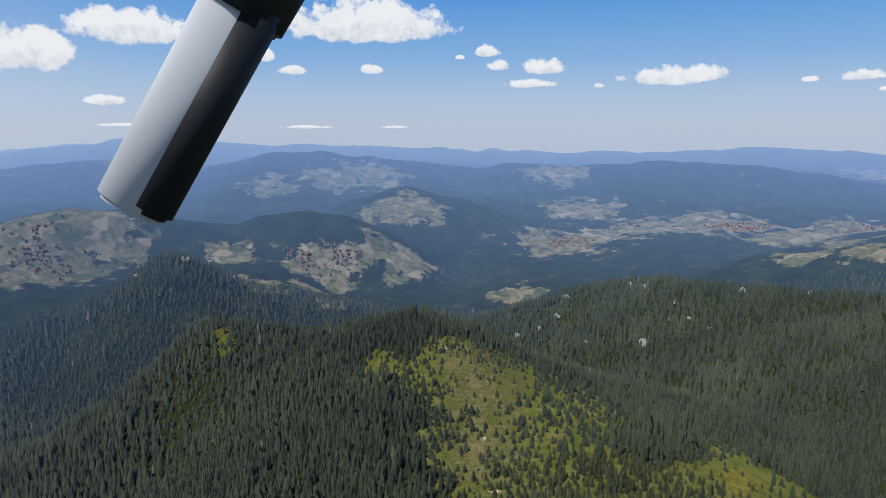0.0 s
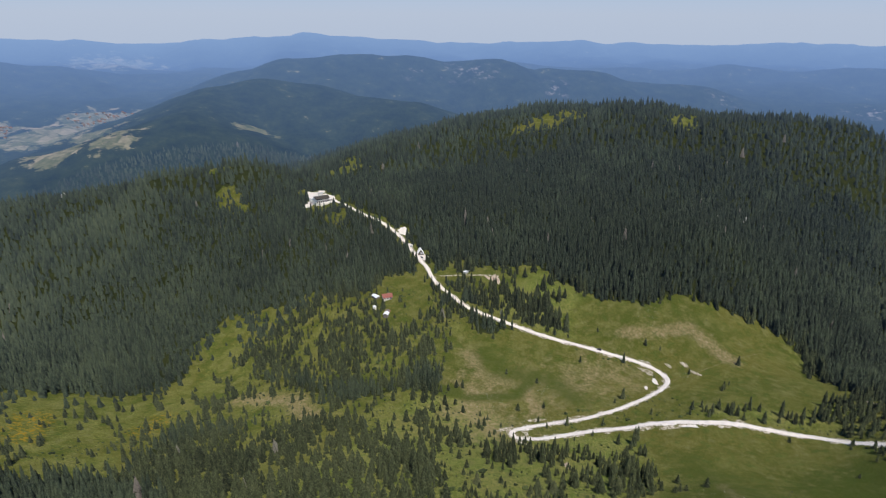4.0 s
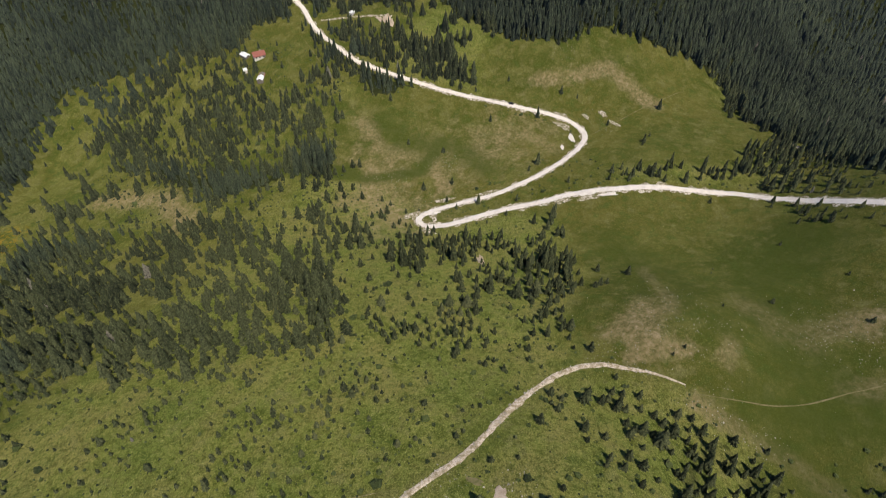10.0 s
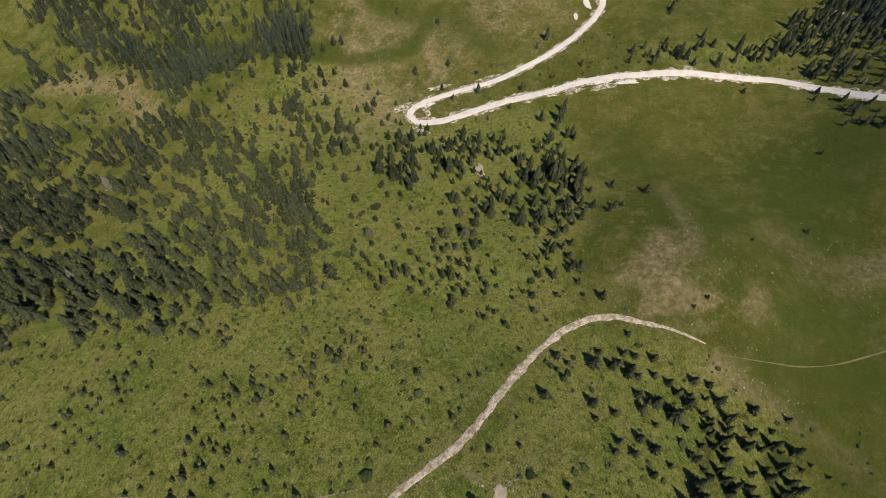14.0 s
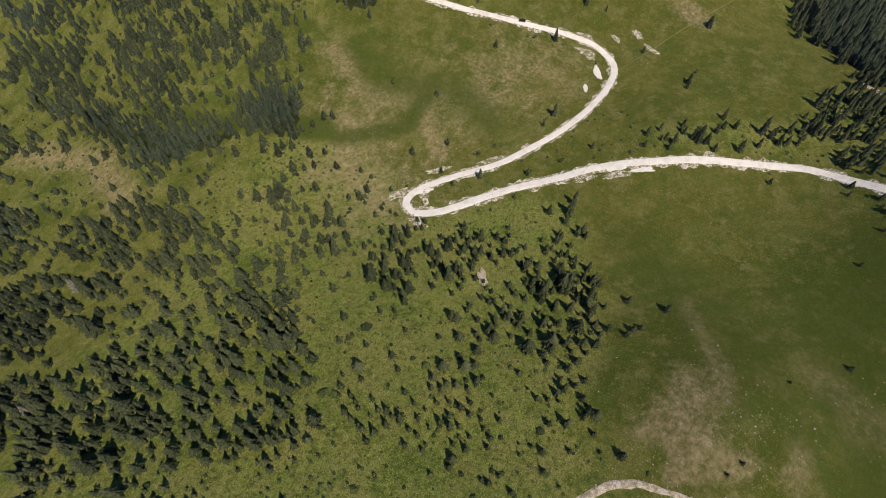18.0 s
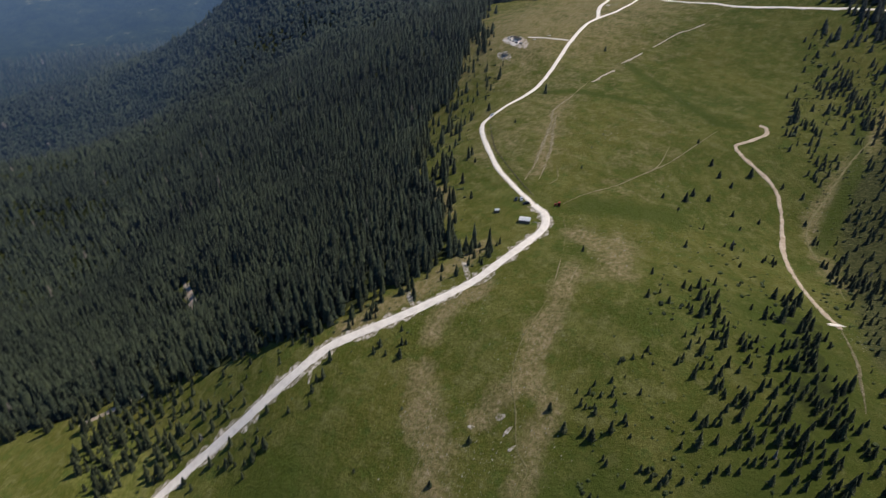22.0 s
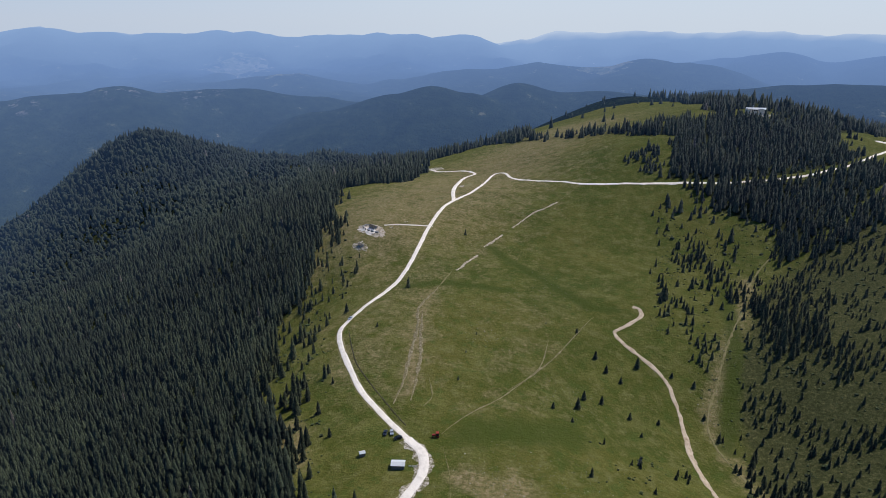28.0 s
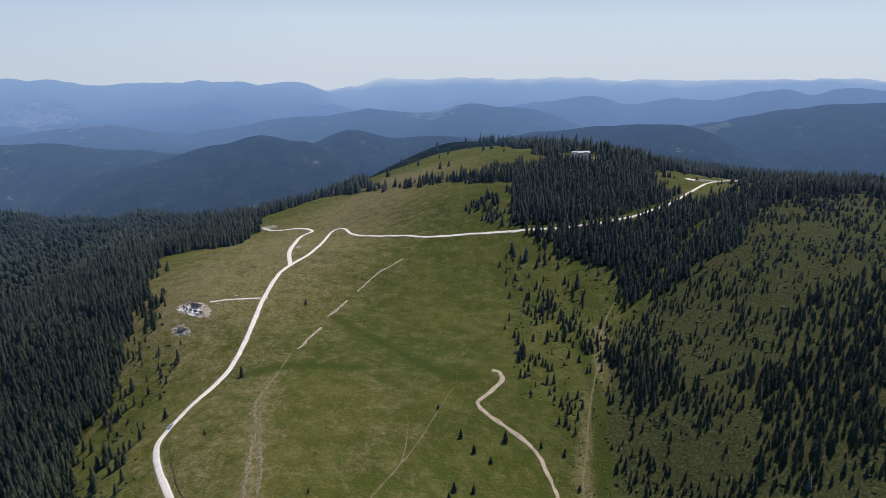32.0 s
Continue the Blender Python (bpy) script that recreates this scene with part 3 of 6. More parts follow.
GRASS_TRACKS = [[(361, -264), (351, -286), (337, -309), (325, -337), (312, -369), (305, -389), (292, -424)], [(335, -316), (322, -345), (319, -383)],
                [(405, -428), (409, -391), (402, -362), (397, -329), (393, -302), (392, -282)], [(402, -462), (405, -428)], [(405, -385), (398, -356), (391, -331), (386, -303), (384, -287)], [(380, -310), (374, -295), (376, -284)],
                [(343, -205), (340, -186)], [(333, -203), (333, -186)], [(344, -212), (350, -235), (358, -255)],
                [(534, 70), (580, 40), (625, 10)], [(535, 285), (575, 330)], [(335, -628), (318, -668)], [(158, 185), (166, 179), (173, 172), (178, 163), (181, 153), (182, 141), (184, 133), (188, 124), (193, 113), (199, 102), (206, 90)],
                [(288, -6), (296, -40), (311, -65), (319, -82), (318, -92), (325, -99), (331, -112), (338, -125), (341, -143), (340, -157), (338, -178)]]
SCRAPES = [[(399, -461), (390, -500)], [(388, -518), (377, -549)], [(371, -567), (354, -602), (335, -628)]]
DRY_BANDS = [([(25, 620), (45, 560), (40, 500), (35, 420)], 42, 0.58), ([(174, -513), (191, -456), (206, -413), (222, -356), (206, -290)], 9, 0.8), ([(379, -116), (367, -98), (353, -85), (351, -73), (342, -54), (336, -38)], 9), ([(381, -135), (383, -149), (370, -171)], 6), ([(377, 19), (357, 12), (337, 6)], 4), ([(330, 16), (316, 22), (306, 10)], 11), ([(354, -28), (345, -38), (334, -48)], 9), ([(318, -18), (308, -16)], 5), ([(493, 234), (473, 211), (468, 187)], 10, 0.85), ([(406, 209), (418, 188)], 9, 0.9), ([(400, 170), (450, 200), (480, 150), (520, 115)], 42, 0.70), ([(350, 60), (380, 95)], 20, 0.4), ([(338, -152), (330, -130), (318, -117), (319, -98), (317, -79), (310, -62)], 6), ([(342, -235), (327, -226)], 9),
             # wide southern bands: dry grass, strengthened to paint in the paleness of haze
             ([(490, -540), (450, -680), (410, -850), (350, -1000)], 120, 0.88), ([(420, -330), (440, -440)], 60, 0.62), ([(330, -300), (340, -420)], 40, 0.5), ([(406, -425), (407, -391), (400, -358), (394, -325), (389, -292)], 5.5), ([(345, -105), (332, -130), (335, -200)], 6),
             ([(395, 165), (415, 190), (440, 205)], 11), ([(440, 150), (470, 170)], 7), ([(360, 300), (385, 340), (380, 400)], 11), ([(320, -235), (315, -205)], 11), ([(425, -125), (400, -160), (385, -205)], 6),
             ([(585, 120), (620, 70), (590, 30)], 9), ([(284, -6), (272, -45), (262, -62)], 5), ([(300, 20), (310, 0)], 5), ([(425, -230), (440, -255)], 10)]
GULLY = [(146, -565), (174, -513), (191, -456), (206, -413), (214, -383), (222, -356), (222, -335), (209, -300), (204, -270)]
LUSH_BANDS = [([(292, -40), (300, -70), (290, -95)], 24, 0.85), ([(235, -215), (215, -160), (235, -120)], 34, 0.9), ([(277, -439), (298, -436), (316, -456)], 5), ([(381, -519), (361, -497), (338, -479), (318, -458), (296, -436)], 6), ([(300, -60), (330, -40), (390, -40), (420, -60)], 30, 0.8), ([(370, 0), (400, 40), (330, -20)], 24, 0.7), ([(250, -70), (290, -30)], 22, 0.8), ([(428, -424), (397, -438), (354, -440)], 5), ([(470, 130), (490, 160), (480, 200), (500, 220)], 14, 0.8),
              ([(492, 171), (453, 174), (436, 202), (429, 249)], 7), ([(440, 220), (425, 270), (420, 330)], 7), ([(345, -270), (300, -290)], 14), ([(215, -330), (200, -420), (195, -500)], 6)]
KNOLL_TOP = [(0, 650), (98, 675), (108, 594), (90, 537), (80, 498), (66, 380), (28, 376), (-5, 454), (-8, 579)]
HEATHER = [(198, -200), (200, -270), (205, -320), (203, -380), (190, -440), (165, -505), (98, -575), (0, -660), (-100, -760), (-300, -800), (-300, -300), (0, -150)]
BLOOM = [([(330, 432), (300, 420)], 7), ([(262, 490), (235, 460)], 10)]

WOODS = [  # polygon, share of the ground under trees, height of the trees
    ([(560, -40), (420, -190), (460, -330), (520, -480), (600, -700), (1100, -700), (1100, -40)], 1.0, 12),
    ([(345, 260), (375, 230), (395, 190), (375, 165), (335, 175), (325, 230)], 0.45, 9.5),
    ([(285, -200), (285, -480), (240, -640), (150, -600), (140, -300), (190, -190)], 0.09, 5.5),
    ([(120, 260), (210, 300), (300, 200), (330, 60), (300, -60), (300, -240), (200, -240), (100, -180), (60, 0), (60, 200)], 0.34, 5.2),
    ([(300, -110), (420, -110), (480, -45), (545, -60), (550, 100), (550, 200), (505, 262), (440, 225), (380, 175), (300, 140), (290, 0)], 0.04, 6),
    ([(445, 539), (498, 529), (539, 444), (547, 384), (520, 294), (507, 266), (459, 238), (442, 268), (416, 252), (413, 297), (418, 357), (427, 438)], 0.42, 9.5),
    ([(500, 275), (535, 300), (548, 250), (505, 212), (455, 222), (448, 250)], 0.12, 8),
    ([(225, 236), (228, 345), (248, 362), (286, 388), (315, 378), (336, 345), (360, 342), (372, 315), (362, 256), (355, 225), (342, 190), (293, 150), (255, 145)], 0.60, 10),
    ([(395, 431), (383, 303), (413, 258), (434, 219), (429, 171), (393, 156), (373, 189), (361, 257), (347, 324), (337, 373), (307, 426), (363, 480)], 0.14, 8),
    ([(275, 569), (305, 524), (338, 490), (379, 476), (347, 440), (317, 430), (251, 395), (215, 420), (212, 460), (235, 510)], 0.10, 9),
    ([(255, 551), (266, 531), (285, 521), (283, 483), (313, 469), (335, 495), (378, 488), (399, 490), (440, 530), (474, 518), (478, 491), (448, 475), (418, 413), (413, 380), (395, 310), (376, 333), (355, 356), (336, 354),
      (320, 394), (286, 401), (248, 369), (231, 354), (205, 400), (212, 470), (235, 520)], 0.07, 8),
    ([(700, 545), (735, 560), (700, 510), (660, 500), (660, 540)], 0.8, 8),
    ([(578, 385), (604, 350), (577, 318), (554, 290), (525, 281), (499, 315), (510, 338), (528, 372)], 0.05, 9),
    ([(596, 334), (636, 331), (640, 307), (657, 244), (637, 181), (600, 160), (566, 165), (590, 215), (605, 258), (598, 283)], 0.12, 12),
    ([(585, 312), (604, 288), (602, 256), (595, 215), (575, 175), (562, 185), (574, 230), (578, 270), (566, 300)], 0.5, 16),
    ([(635, 362), (600, 330), (590, 345), (615, 385)], 0.04, 8),
    ([(507, 266), (545, 202), (547, 134), (543, 82), (516, 73), (467, 100), (430, 142), (411, 159), (432, 184), (431, 228), (461, 248)], 0.018, 6),
    ([(397, 148), (430, 140), (482, 86), (535, 74), (545, 40), (510, 0), (505, -30), (480, -36), (465, 26), (437, 88), (416, 119)], 0.03, 6),
    ([(564, 171), (598, 180), (624, 141), (647, 110), (661, 64), (667, 14), (645, -32), (590, -44), (548, -63), (530, -20), (507, 2), (479, 53), (537, 72), (554, 108), (554, 136)], 0.012, 6),
    ([(421, 112), (460, 36), (480, -33), (445, -67), (418, -92), (295, -71), (277, -20), (291, -3), (294, 27), (345, 53), (422, 68), (422, 86)], 0.006, 4),
    ([(403, 158), (397, 140), (416, 115), (422, 86), (414, 68), (390, 72), (375, 130), (370, 158), (388, 172)], 0.06, 6),
    ([(363, 184), (372, 158), (376, 130), (396, 70), (352, 52), (317, 75), (285, 146), (330, 180)], 0.17, 5.5),
    ([(383, 150), (391, 117), (378, 95), (380, 64), (358, 60), (346, 70), (336, 88), (334, 108), (348, 122), (338, 148), (363, 164)], 0.6, 8),
    ([(407, 95), (417, 68), (393, 68), (386, 86)], 0.7, 7),
    ([(375, 215), (388, 186), (354, 168), (343, 192)], 0.75, 8),
    ([(401, 182), (408, 161), (392, 154), (383, 173)], 0.6, 7),
    ([(285, 146), (317, 75), (352, 52), (313, 45), (294, 33), (269, 80), (262, 130)], 0.40, 6),
    ([(209, 262), (232, 188), (262, 135), (304, 49), (293, 33), (254, 59), (223, 71), (198, 87), (179, 108), (140, 130), (149, 191)], 0.22, 3.7),
    ([(281, 44), (291, -3), (271, -28), (256, -48), (233, -49), (192, 59), (212, 73), (242, 60)], 0.12, 4.0),
    ([(272, 0), (272, -15), (265, -33), (256, -40), (240, -46), (222, -45), (197, -20), (206, 8), (227, 10), (242, 8), (256, -4)], 0.82, 6.8),
    ([(263, 33), (272, 24), (266, 2), (256, -4), (242, 8), (229, 37), (241, 42)], 0.26, 5.2),
    ([(208, 62), (217, 46), (222, 18), (209, 11), (190, 10), (188, 60)], 0.6, 6.5),
    ([(254, 4), (250, 22), (244, 30), (220, 20), (212, 6), (236, -4)], 0.14, 4.5),
    ([(477, -32), (448, -77), (424, -114), (393, -148), (371, -191), (364, -217), (381, -209), (404, -173), (408, -151), (452, -114), (507, -95), (533, -79), (539, -56), (505, -40)], 0.26, 6),
    ([(408, -190), (420, -212), (438, -241), (462, -273), (490, -315), (512, -362), (520, -392), (514, -420), (524, -465), (537, -492), (545, -519), (560, -580), (575, -640), (590, -705), (552, -800), (552, -892), (507, -979), (440, -1002), (346, -886),
      (268, -810), (226, -766), (241, -671), (219, -661), (232, -596), (237, -499), (235, -417), (225, -369), (210, -288), (364, -217)], 0.003, 5),
    ([(440, 70), (469, -1), (475, -35), (447, -78), (424, -114), (393, -148), (361, -229), (433, -319), (459, -374), (362, -449), (277, -201), (306, -148), (307, -111), (283, -55)], 0.003, 4),
    ([(402, -209), (361, -229), (277, -201), (225, -369), (210, -288), (362, -449), (433, -319)], 0.003, 5),
    ([(420, -212), (438, -241), (462, -273), (490, -315), (512, -362), (520, -392), (514, -420), (524, -465), (537, -492), (545, -519), (560, -580), (583, -662), (565, -640), (536, -545), (510, -492), (486, -455), (470, -420), (472, -385), (444, -319), (433, -277), (420, -255), (410, -230), (400, -205)], 0.16, 8),
    ([(195, -190), (300, -190), (300, -300), (205, -300)], 0.03, 4),
    ([(187, -530), (98, -561), (36, -610), (-94, -750), (-200, -780), (-150, -500), (-40, -350), (60, -250), (190, -190), (215, -288), (205, -373)], 0.28, 5.2),
    ([(57, -476), (-33, -504), (-80, -420), (20, -338), (113, -340), (125, -400)], 0.6, 7.5),
    ([(170, -400), (140, -430), (150, -500), (185, -470)], 0.6, 9),
    ([(232, -346), (205, -415), (196, -498), (98, -582), (10, -690), (14, -702), (104, -584), (210, -498), (216, -420), (240, -346)], 0.05, 6),
    ([(243, -657), (195, -650), (175, -564), (192, -481), (208, -424), (256, -420), (244, -533)], 0.15, 7),
    ([(436, -1182), (470, -1500), (420, -1700), (250, -1650), (170, -1200), (161, -957), (146, -900), (173, -868), (226, -840), (264, -805), (326, -844), (373, -895)], 0.02, 9),
    ([(581, -948), (500, -1087), (374, -907), (250, -808), (212, -790), (236, -677), (412, -744), (500, -847)], 0.004, 6),
    ([(600, -698), (534, -708), (519, -740), (521, -800), (534, -846), (560, -880), (650, -900), (700, -720)], 1.0, 14),
    ([(0, 655), (60, 665), (110, 690), (165, 640), (170, 540), (155, 478), (175, 462), (215, 486), (225, 470), (200, 420), (150, 375), (0, 370), (-10, 450), (-5, 540), (-25, 600)], 0.68, 6.5),
    ([(5, 640), (27, 638), (51, 645), (98, 670), (103, 594), (88, 537), (77, 498), (55, 480), (48, 451), (59, 426), (63, 385), (31, 380), (15, 428), (-5, 454), (20, 480), (3, 529), (-8, 579)], 0.32, 6),
    ([(-53, 642), (-38, 621), (-12, 567), (-14, 540), (-30, 545), (-75, 588)], 0.35, 6),
    ([(-275, 775), (-262, 770), (-255, 735), (-268, 730)], 0.05, 6),
    ([(-89, 657), (-24, 600), (-6, 522), (-44, 558)], 0.6, 7),
    ([(206, 477), (262, 525), (283, 515), (270, 463), (214, 432)], 0.15, 7),
    ([(306, -148), (283, -218), (215, -215), (190, -130), (215, -80), (283, -55), (277, -81), (307, -111)], 0.04, 5),
    ([(276, -24), (290, -60), (262, -100), (225, -95), (212, -50), (238, -46), (254, -41), (264, -34)], 0.03, 4),
    ([(288, -208), (274, -229), (254, -188), (230, -168), (230, -130), (262, -122), (268, -177), (282, -193)], 0.8, 6.5),
    ([(243, -262), (227, -232), (211, -209), (199, -175), (196, -140), (215, -140), (230, -176), (232, -208)], 0.85, 6.5),
    ([(234, -230), (221, -234), (200, -183), (198, -159), (210, -154), (226, -176)], 0.85, 7.5),
    ([(265, -157), (235, -176), (230, -158), (210, -156), (198, -170), (198, -135), (213, -122), (255, -108), (266, -128)], 0.62, 7),
    ([(445, -101), (434, -115), (410, -122), (389, -130), (372, -142), (391, -112), (416, -100), (432, -83)], 0.30, 5),
    ([(542, -48), (527, -63), (485, -64), (494, -51), (517, -36)], 0.5, 7),
    ([(636, 690), (660, 722), (678, 702), (652, 650)], 0.25, 9),
    ([(690, 765), (712, 795), (732, 775), (708, 745)], 0.1, 9),
    ([(895, 675), (1000, 762), (1022, 745), (915, 652)], 0.08, 9),
    ([(840, 690), (900, 690), (905, 630), (850, 640)], 0.1, 9),
    ([(1170, 490), (1275, 430), (1265, 375), (1155, 430)], 0.22, 9),
    ([(1240, 235), (1320, 235), (1330, 180), (1245, 175)], 0.22, 9),
    ([(20, -790), (-110, -880), (-160, -930), (-180, -900), (-60, -780), (30, -715)], 0.05, 8),
    ([(60, -780), (10, -880), (-100, -960), (-140, -950), (-60, -850), (20, -760)], 0.03, 8),
]
STRIPS = [([(250, -825), (312, -886), (359, -920), (442, -1060)], 12, 0.8, 9), ([(262, -719), (240, -739), (250, -695)], 9, 0.8, 9), ([(478, -40), (468, -70), (445, -95)], 5, 0.4, 7),
          ([(480, 45), (495, 17), (505, -23), (560, -58)], 8, 0.5, 8), ([(545, 275), (565, 240), (562, 205), (560, 165)], 10, 0.7, 10), ([(620, 300), (600, 280), (580, 255)], 12, 0.6, 10),
          ([(300, -125), (285, -150), (255, -170), (235, -195)], 9, 0.3, 5.5), ([(455, -60), (434, -84), (415, -104)], 4, 0.5, 6), ([(390, 160), (400, 170)], 5, 0.8, 7), ([(660, -10), (640, -30), (620, -32)], 9, 0.8, 9)]
CLEARED = [(738, 612, 21), (684, 424, 9), (704, 566, 25), (722, 588, 17), (536, 348, 9), (534, 361, 7), (514, 333, 8), (639, 370, 12), (623, 271, 14), (374, -234, 14), (393, -238, 8), (488, -509, 22), (487, -481, 14), (108, -917, 30), (526, -860, 20), (652, 392, 8), (622, -193, 7), (636, -201, 6), (652, -210, 7), (546, -67, 6)]


def tree_plan(x, y):
    """Share of the ground under trees, and their height, at each place."""
    share, tall = np.ones(np.shape(x)), np.full(np.shape(x), 13.4)
    warp_x, warp_y = x + 15 * value_noise(x, y, 40, 21, 4), y + 15 * value_noise(x, y, 40, 22, 4)
    for poly, s, h in WOODS:
        at = inside(warp_x, warp_y, poly)
        share[at], tall[at] = s, h
    for path, wide, s, h in STRIPS:
        at = away_from(warp_x, warp_y, path) < wide
        share[at], tall[at] = s, h
    bare = np.zeros(np.shape(x), bool)
    for path, wide in ((ROAD_UPPER, 5.2), (ROAD_LOWER, 5.0), (ROAD_SOUTH, 6), (TRACK, 4), (DIRT_ROAD, 5), (SPUR, 5), (LANE, 4), (SITE_LANE, 6)):
        bare |= away_from(x, y, path) < wide
    for cx, cy, r in CLEARED:
        bare |= np.hypot(x - cx, y - cy) < r
    share[bare] = 0
    return share, tall


# ---- ground ----
def build_ground():
    ny, nx = GX.shape
    k = np.arange(nx * ny).reshape(ny, nx)
    a, b, c, d = k[:-1, :-1].ravel(), k[:-1, 1:].ravel(), k[1:, 1:].ravel(), k[1:, :-1].ravel()
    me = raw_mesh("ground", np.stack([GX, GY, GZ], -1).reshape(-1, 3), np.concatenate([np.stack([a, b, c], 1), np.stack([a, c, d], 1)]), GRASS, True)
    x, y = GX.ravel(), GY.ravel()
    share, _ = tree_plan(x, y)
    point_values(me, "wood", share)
    for name, v in (("heath", ((share > 0.05) & (share < 0.95) & (y > -60)) * np.where(y > 240, 0.4, 1.0)), ("heather", np.maximum(inside(x, y, HEATHER), 0.55 * inside(x, y, KNOLL_TOP)).astype(float))):
        v = v.reshape(GX.shape)
        for _ in range(14):
            v[1:-1, 1:-1] = (v[1:-1, 1:-1] * 2 + v[:-2, 1:-1] + v[2:, 1:-1] + v[1:-1, :-2] + v[1:-1, 2:]) / 6
        point_values(me, name, v.ravel())
    for name, bands in (("dry", DRY_BANDS), ("lush", LUSH_BANDS), ("bloom", BLOOM)):
        v = np.zeros(len(x))
        for path, wide, *most in bands:
            v = np.maximum(v, np.clip(1.15 - away_from(x, y, path) / wide * 0.6, 0, 1) * (most[0] if most else 1))
        point_values(me, name, v)
    tagged(new("ground", me), "olive-green mountain grass and dark forest floor on rolling hills", "ground", kind="structure")


build_ground()


def ribbon(name, points, width, mat, lift, label, category, wobble=0.12, seed=0, taper=0.0):
    """A road laid on the land, with uneven edges."""
    ragged = wobble > 0.25
    step = 1.3 if ragged else 2.5
    path = smooth_path(points, step)
    p = np.array(path)
    t = np.gradient(p, axis=0)
    t /= np.linalg.norm(t, axis=1)[:, None] + 1e-9
    side = np.stack([-t[:, 1], t[:, 0]], 1)
    from_end = np.minimum(np.arange(len(p)), np.arange(len(p))[::-1]) * step
    narrow = np.clip(0.18 + from_end / taper, 0, 1) if taper else np.ones(len(p))
    cols = []
    shares = (-1.0, -0.72, -0.3, 0.0, 0.3, 0.72, 1.0)
    for s in shares:
        grow = 1 + (wobble * value_noise(p[:, 0], p[:, 1], 4 if ragged else 6, seed + (3 if s < 0 else 8), 3) * 2 if abs(s) > 0.5 else 0)
        q = p + side * (s * width / 2 * grow * narrow)[:, None]
        z = ground_z(q[:, 0], q[:, 1]) + (lift if abs(s) < 0.9 else -0.15)
        cols.append(np.column_stack([q, z]))
    v = np.stack(cols, 1)
    n, m = v.shape[:2]
    k = np.arange(n * m).reshape(n, m)
    faces = np.stack([k[:-1, :-1].ravel(), k[:-1, 1:].ravel(), k[1:, 1:].ravel(), k[1:, :-1].ravel()], 1)
    return tagged(new(name, raw_mesh(name, v.reshape(-1, 3), faces[:, ::-1], mat, True)), label, category, kind="structure")


def patch(name, x, y, rx, ry, turn, mat, lift, label, seed=0):
    """A bare patch of loose stone, ragged at its rim."""
    n, rings = 40, 5
    v, faces = [(x, y, float(ground_z(x, y)) + lift)], []
    for r in range(1, rings + 1):
        for i in range(n):
            a = 2 * math.pi * i / n
            e = 1 + 0.6 * float(value_noise(np.array(math.cos(a) * 2 + seed * 7.3), np.array(math.sin(a) * 2), 1.0, seed, 3))
            u, w = rx * r / rings * math.cos(a) * e, ry * r / rings * math.sin(a) * e
            px, py = x + u * math.cos(turn) - w * math.sin(turn), y + u * math.sin(turn) + w * math.cos(turn)
            v.append((px, py, float(ground_z(px, py)) + (lift if r < rings else -0.1)))
    for i in range(n):
        faces.append((0, 1 + i, 1 + (i + 1) % n, 1 + (i + 1) % n))
        for r in range(rings - 1):
            a, b = 1 + r * n, 1 + (r + 1) * n
            faces.append((a + i, b + i, b + (i + 1) % n, a + (i + 1) % n))
    me = bpy.data.meshes.new(name)
    me.from_pydata(v, [], [f[:3] if f[2] == f[3] else f for f in faces])
    me.polygons.foreach_set("use_smooth", np.full(len(me.polygons), True))
    me.materials.append(mat)
    return tagged(new(name, me), label, "bare ground", kind="structure")


ribbon("road_shoulder", ROAD_UPPER, 6.6, SPOIL, 0.14, "rough stony verge of the gravel road", "road verge", 0.5, 1)
ribbon("road_shoulder", ROAD_LOWER, 8.6, SPOIL, 0.15, "rough stony verge with pale rubble beside the gravel road", "road verge", 0.5, 2)
ribbon("road_shoulder", ROAD_SOUTH, 5.4, FADED, 0.14, "grassy stony verge of the ridge road", "road verge", 0.25, 3)
ribbon("road", ROAD_UPPER, 4.5, ROAD, 0.30, "pale crushed-limestone mountain road winding down past the hairpin", "road", 0.07, 4)
ribbon("road", ROAD_LOWER, 5.5, ROAD, 0.31, "pale crushed-limestone road climbing from the hairpin bend", "road", 0.07, 5)
ribbon("road", ROAD_SOUTH, 3.9, ROAD, 0.30, "pale gravel road along the open grassy ridge", "road", 0.08, 6)
ribbon("dirt_track", TRACK[10:], 3.1, STONY, 0.24, "narrow stony dirt track worn into the grass", "dirt track", 0.32, 7, 40)
ribbon("dirt_track", TRACK[:12], 1.8, STONY, 0.22, "narrow overgrown end of the stony track in the grass", "dirt track", 0.5, 12, 30)
ribbon("dirt_track", DIRT_ROAD[13:], 1.7, RUT, 0.20, "faint overgrown end of the dirt track", "dirt track", 0.5, 13, 30)
ribbon("dirt_track", DIRT_ROAD[:14], 3.2, DIRT, 0.24, "brown stony dirt track along the meadow's edge", "dirt track", 0.36, 8)
ribbon("dirt_track", SPUR, 4.5, ROAD, 0.26, "pale gravel spur leading to a cleared pad", "dirt track", 0.12, 9)
ribbon("dirt_track", LANE, 1.9, ROAD, 0.24, "short pale lane to the stone farm", "dirt track", 0.1, 10)
ribbon("dirt_track", SITE_LANE, 2.4, SPOIL, 0.24, "pale gravel apron beside the road", "dirt track", 0.2, 11)
for i, path in enumerate(GRASS_TRACKS):
    ribbon("worn_path", path, 2.3 if i in (2, 3, 4, 5) else 1.5 if i in (6, 7) else 1.1 if i == 12 else 0.75 if i < 2 else 0.6, RUT if i in (0, 1, 2, 4, 6, 7, 12) else FADED, 0.16, "faint wheel track worn through the turf", "path", 0.5, 20 + i, 30)
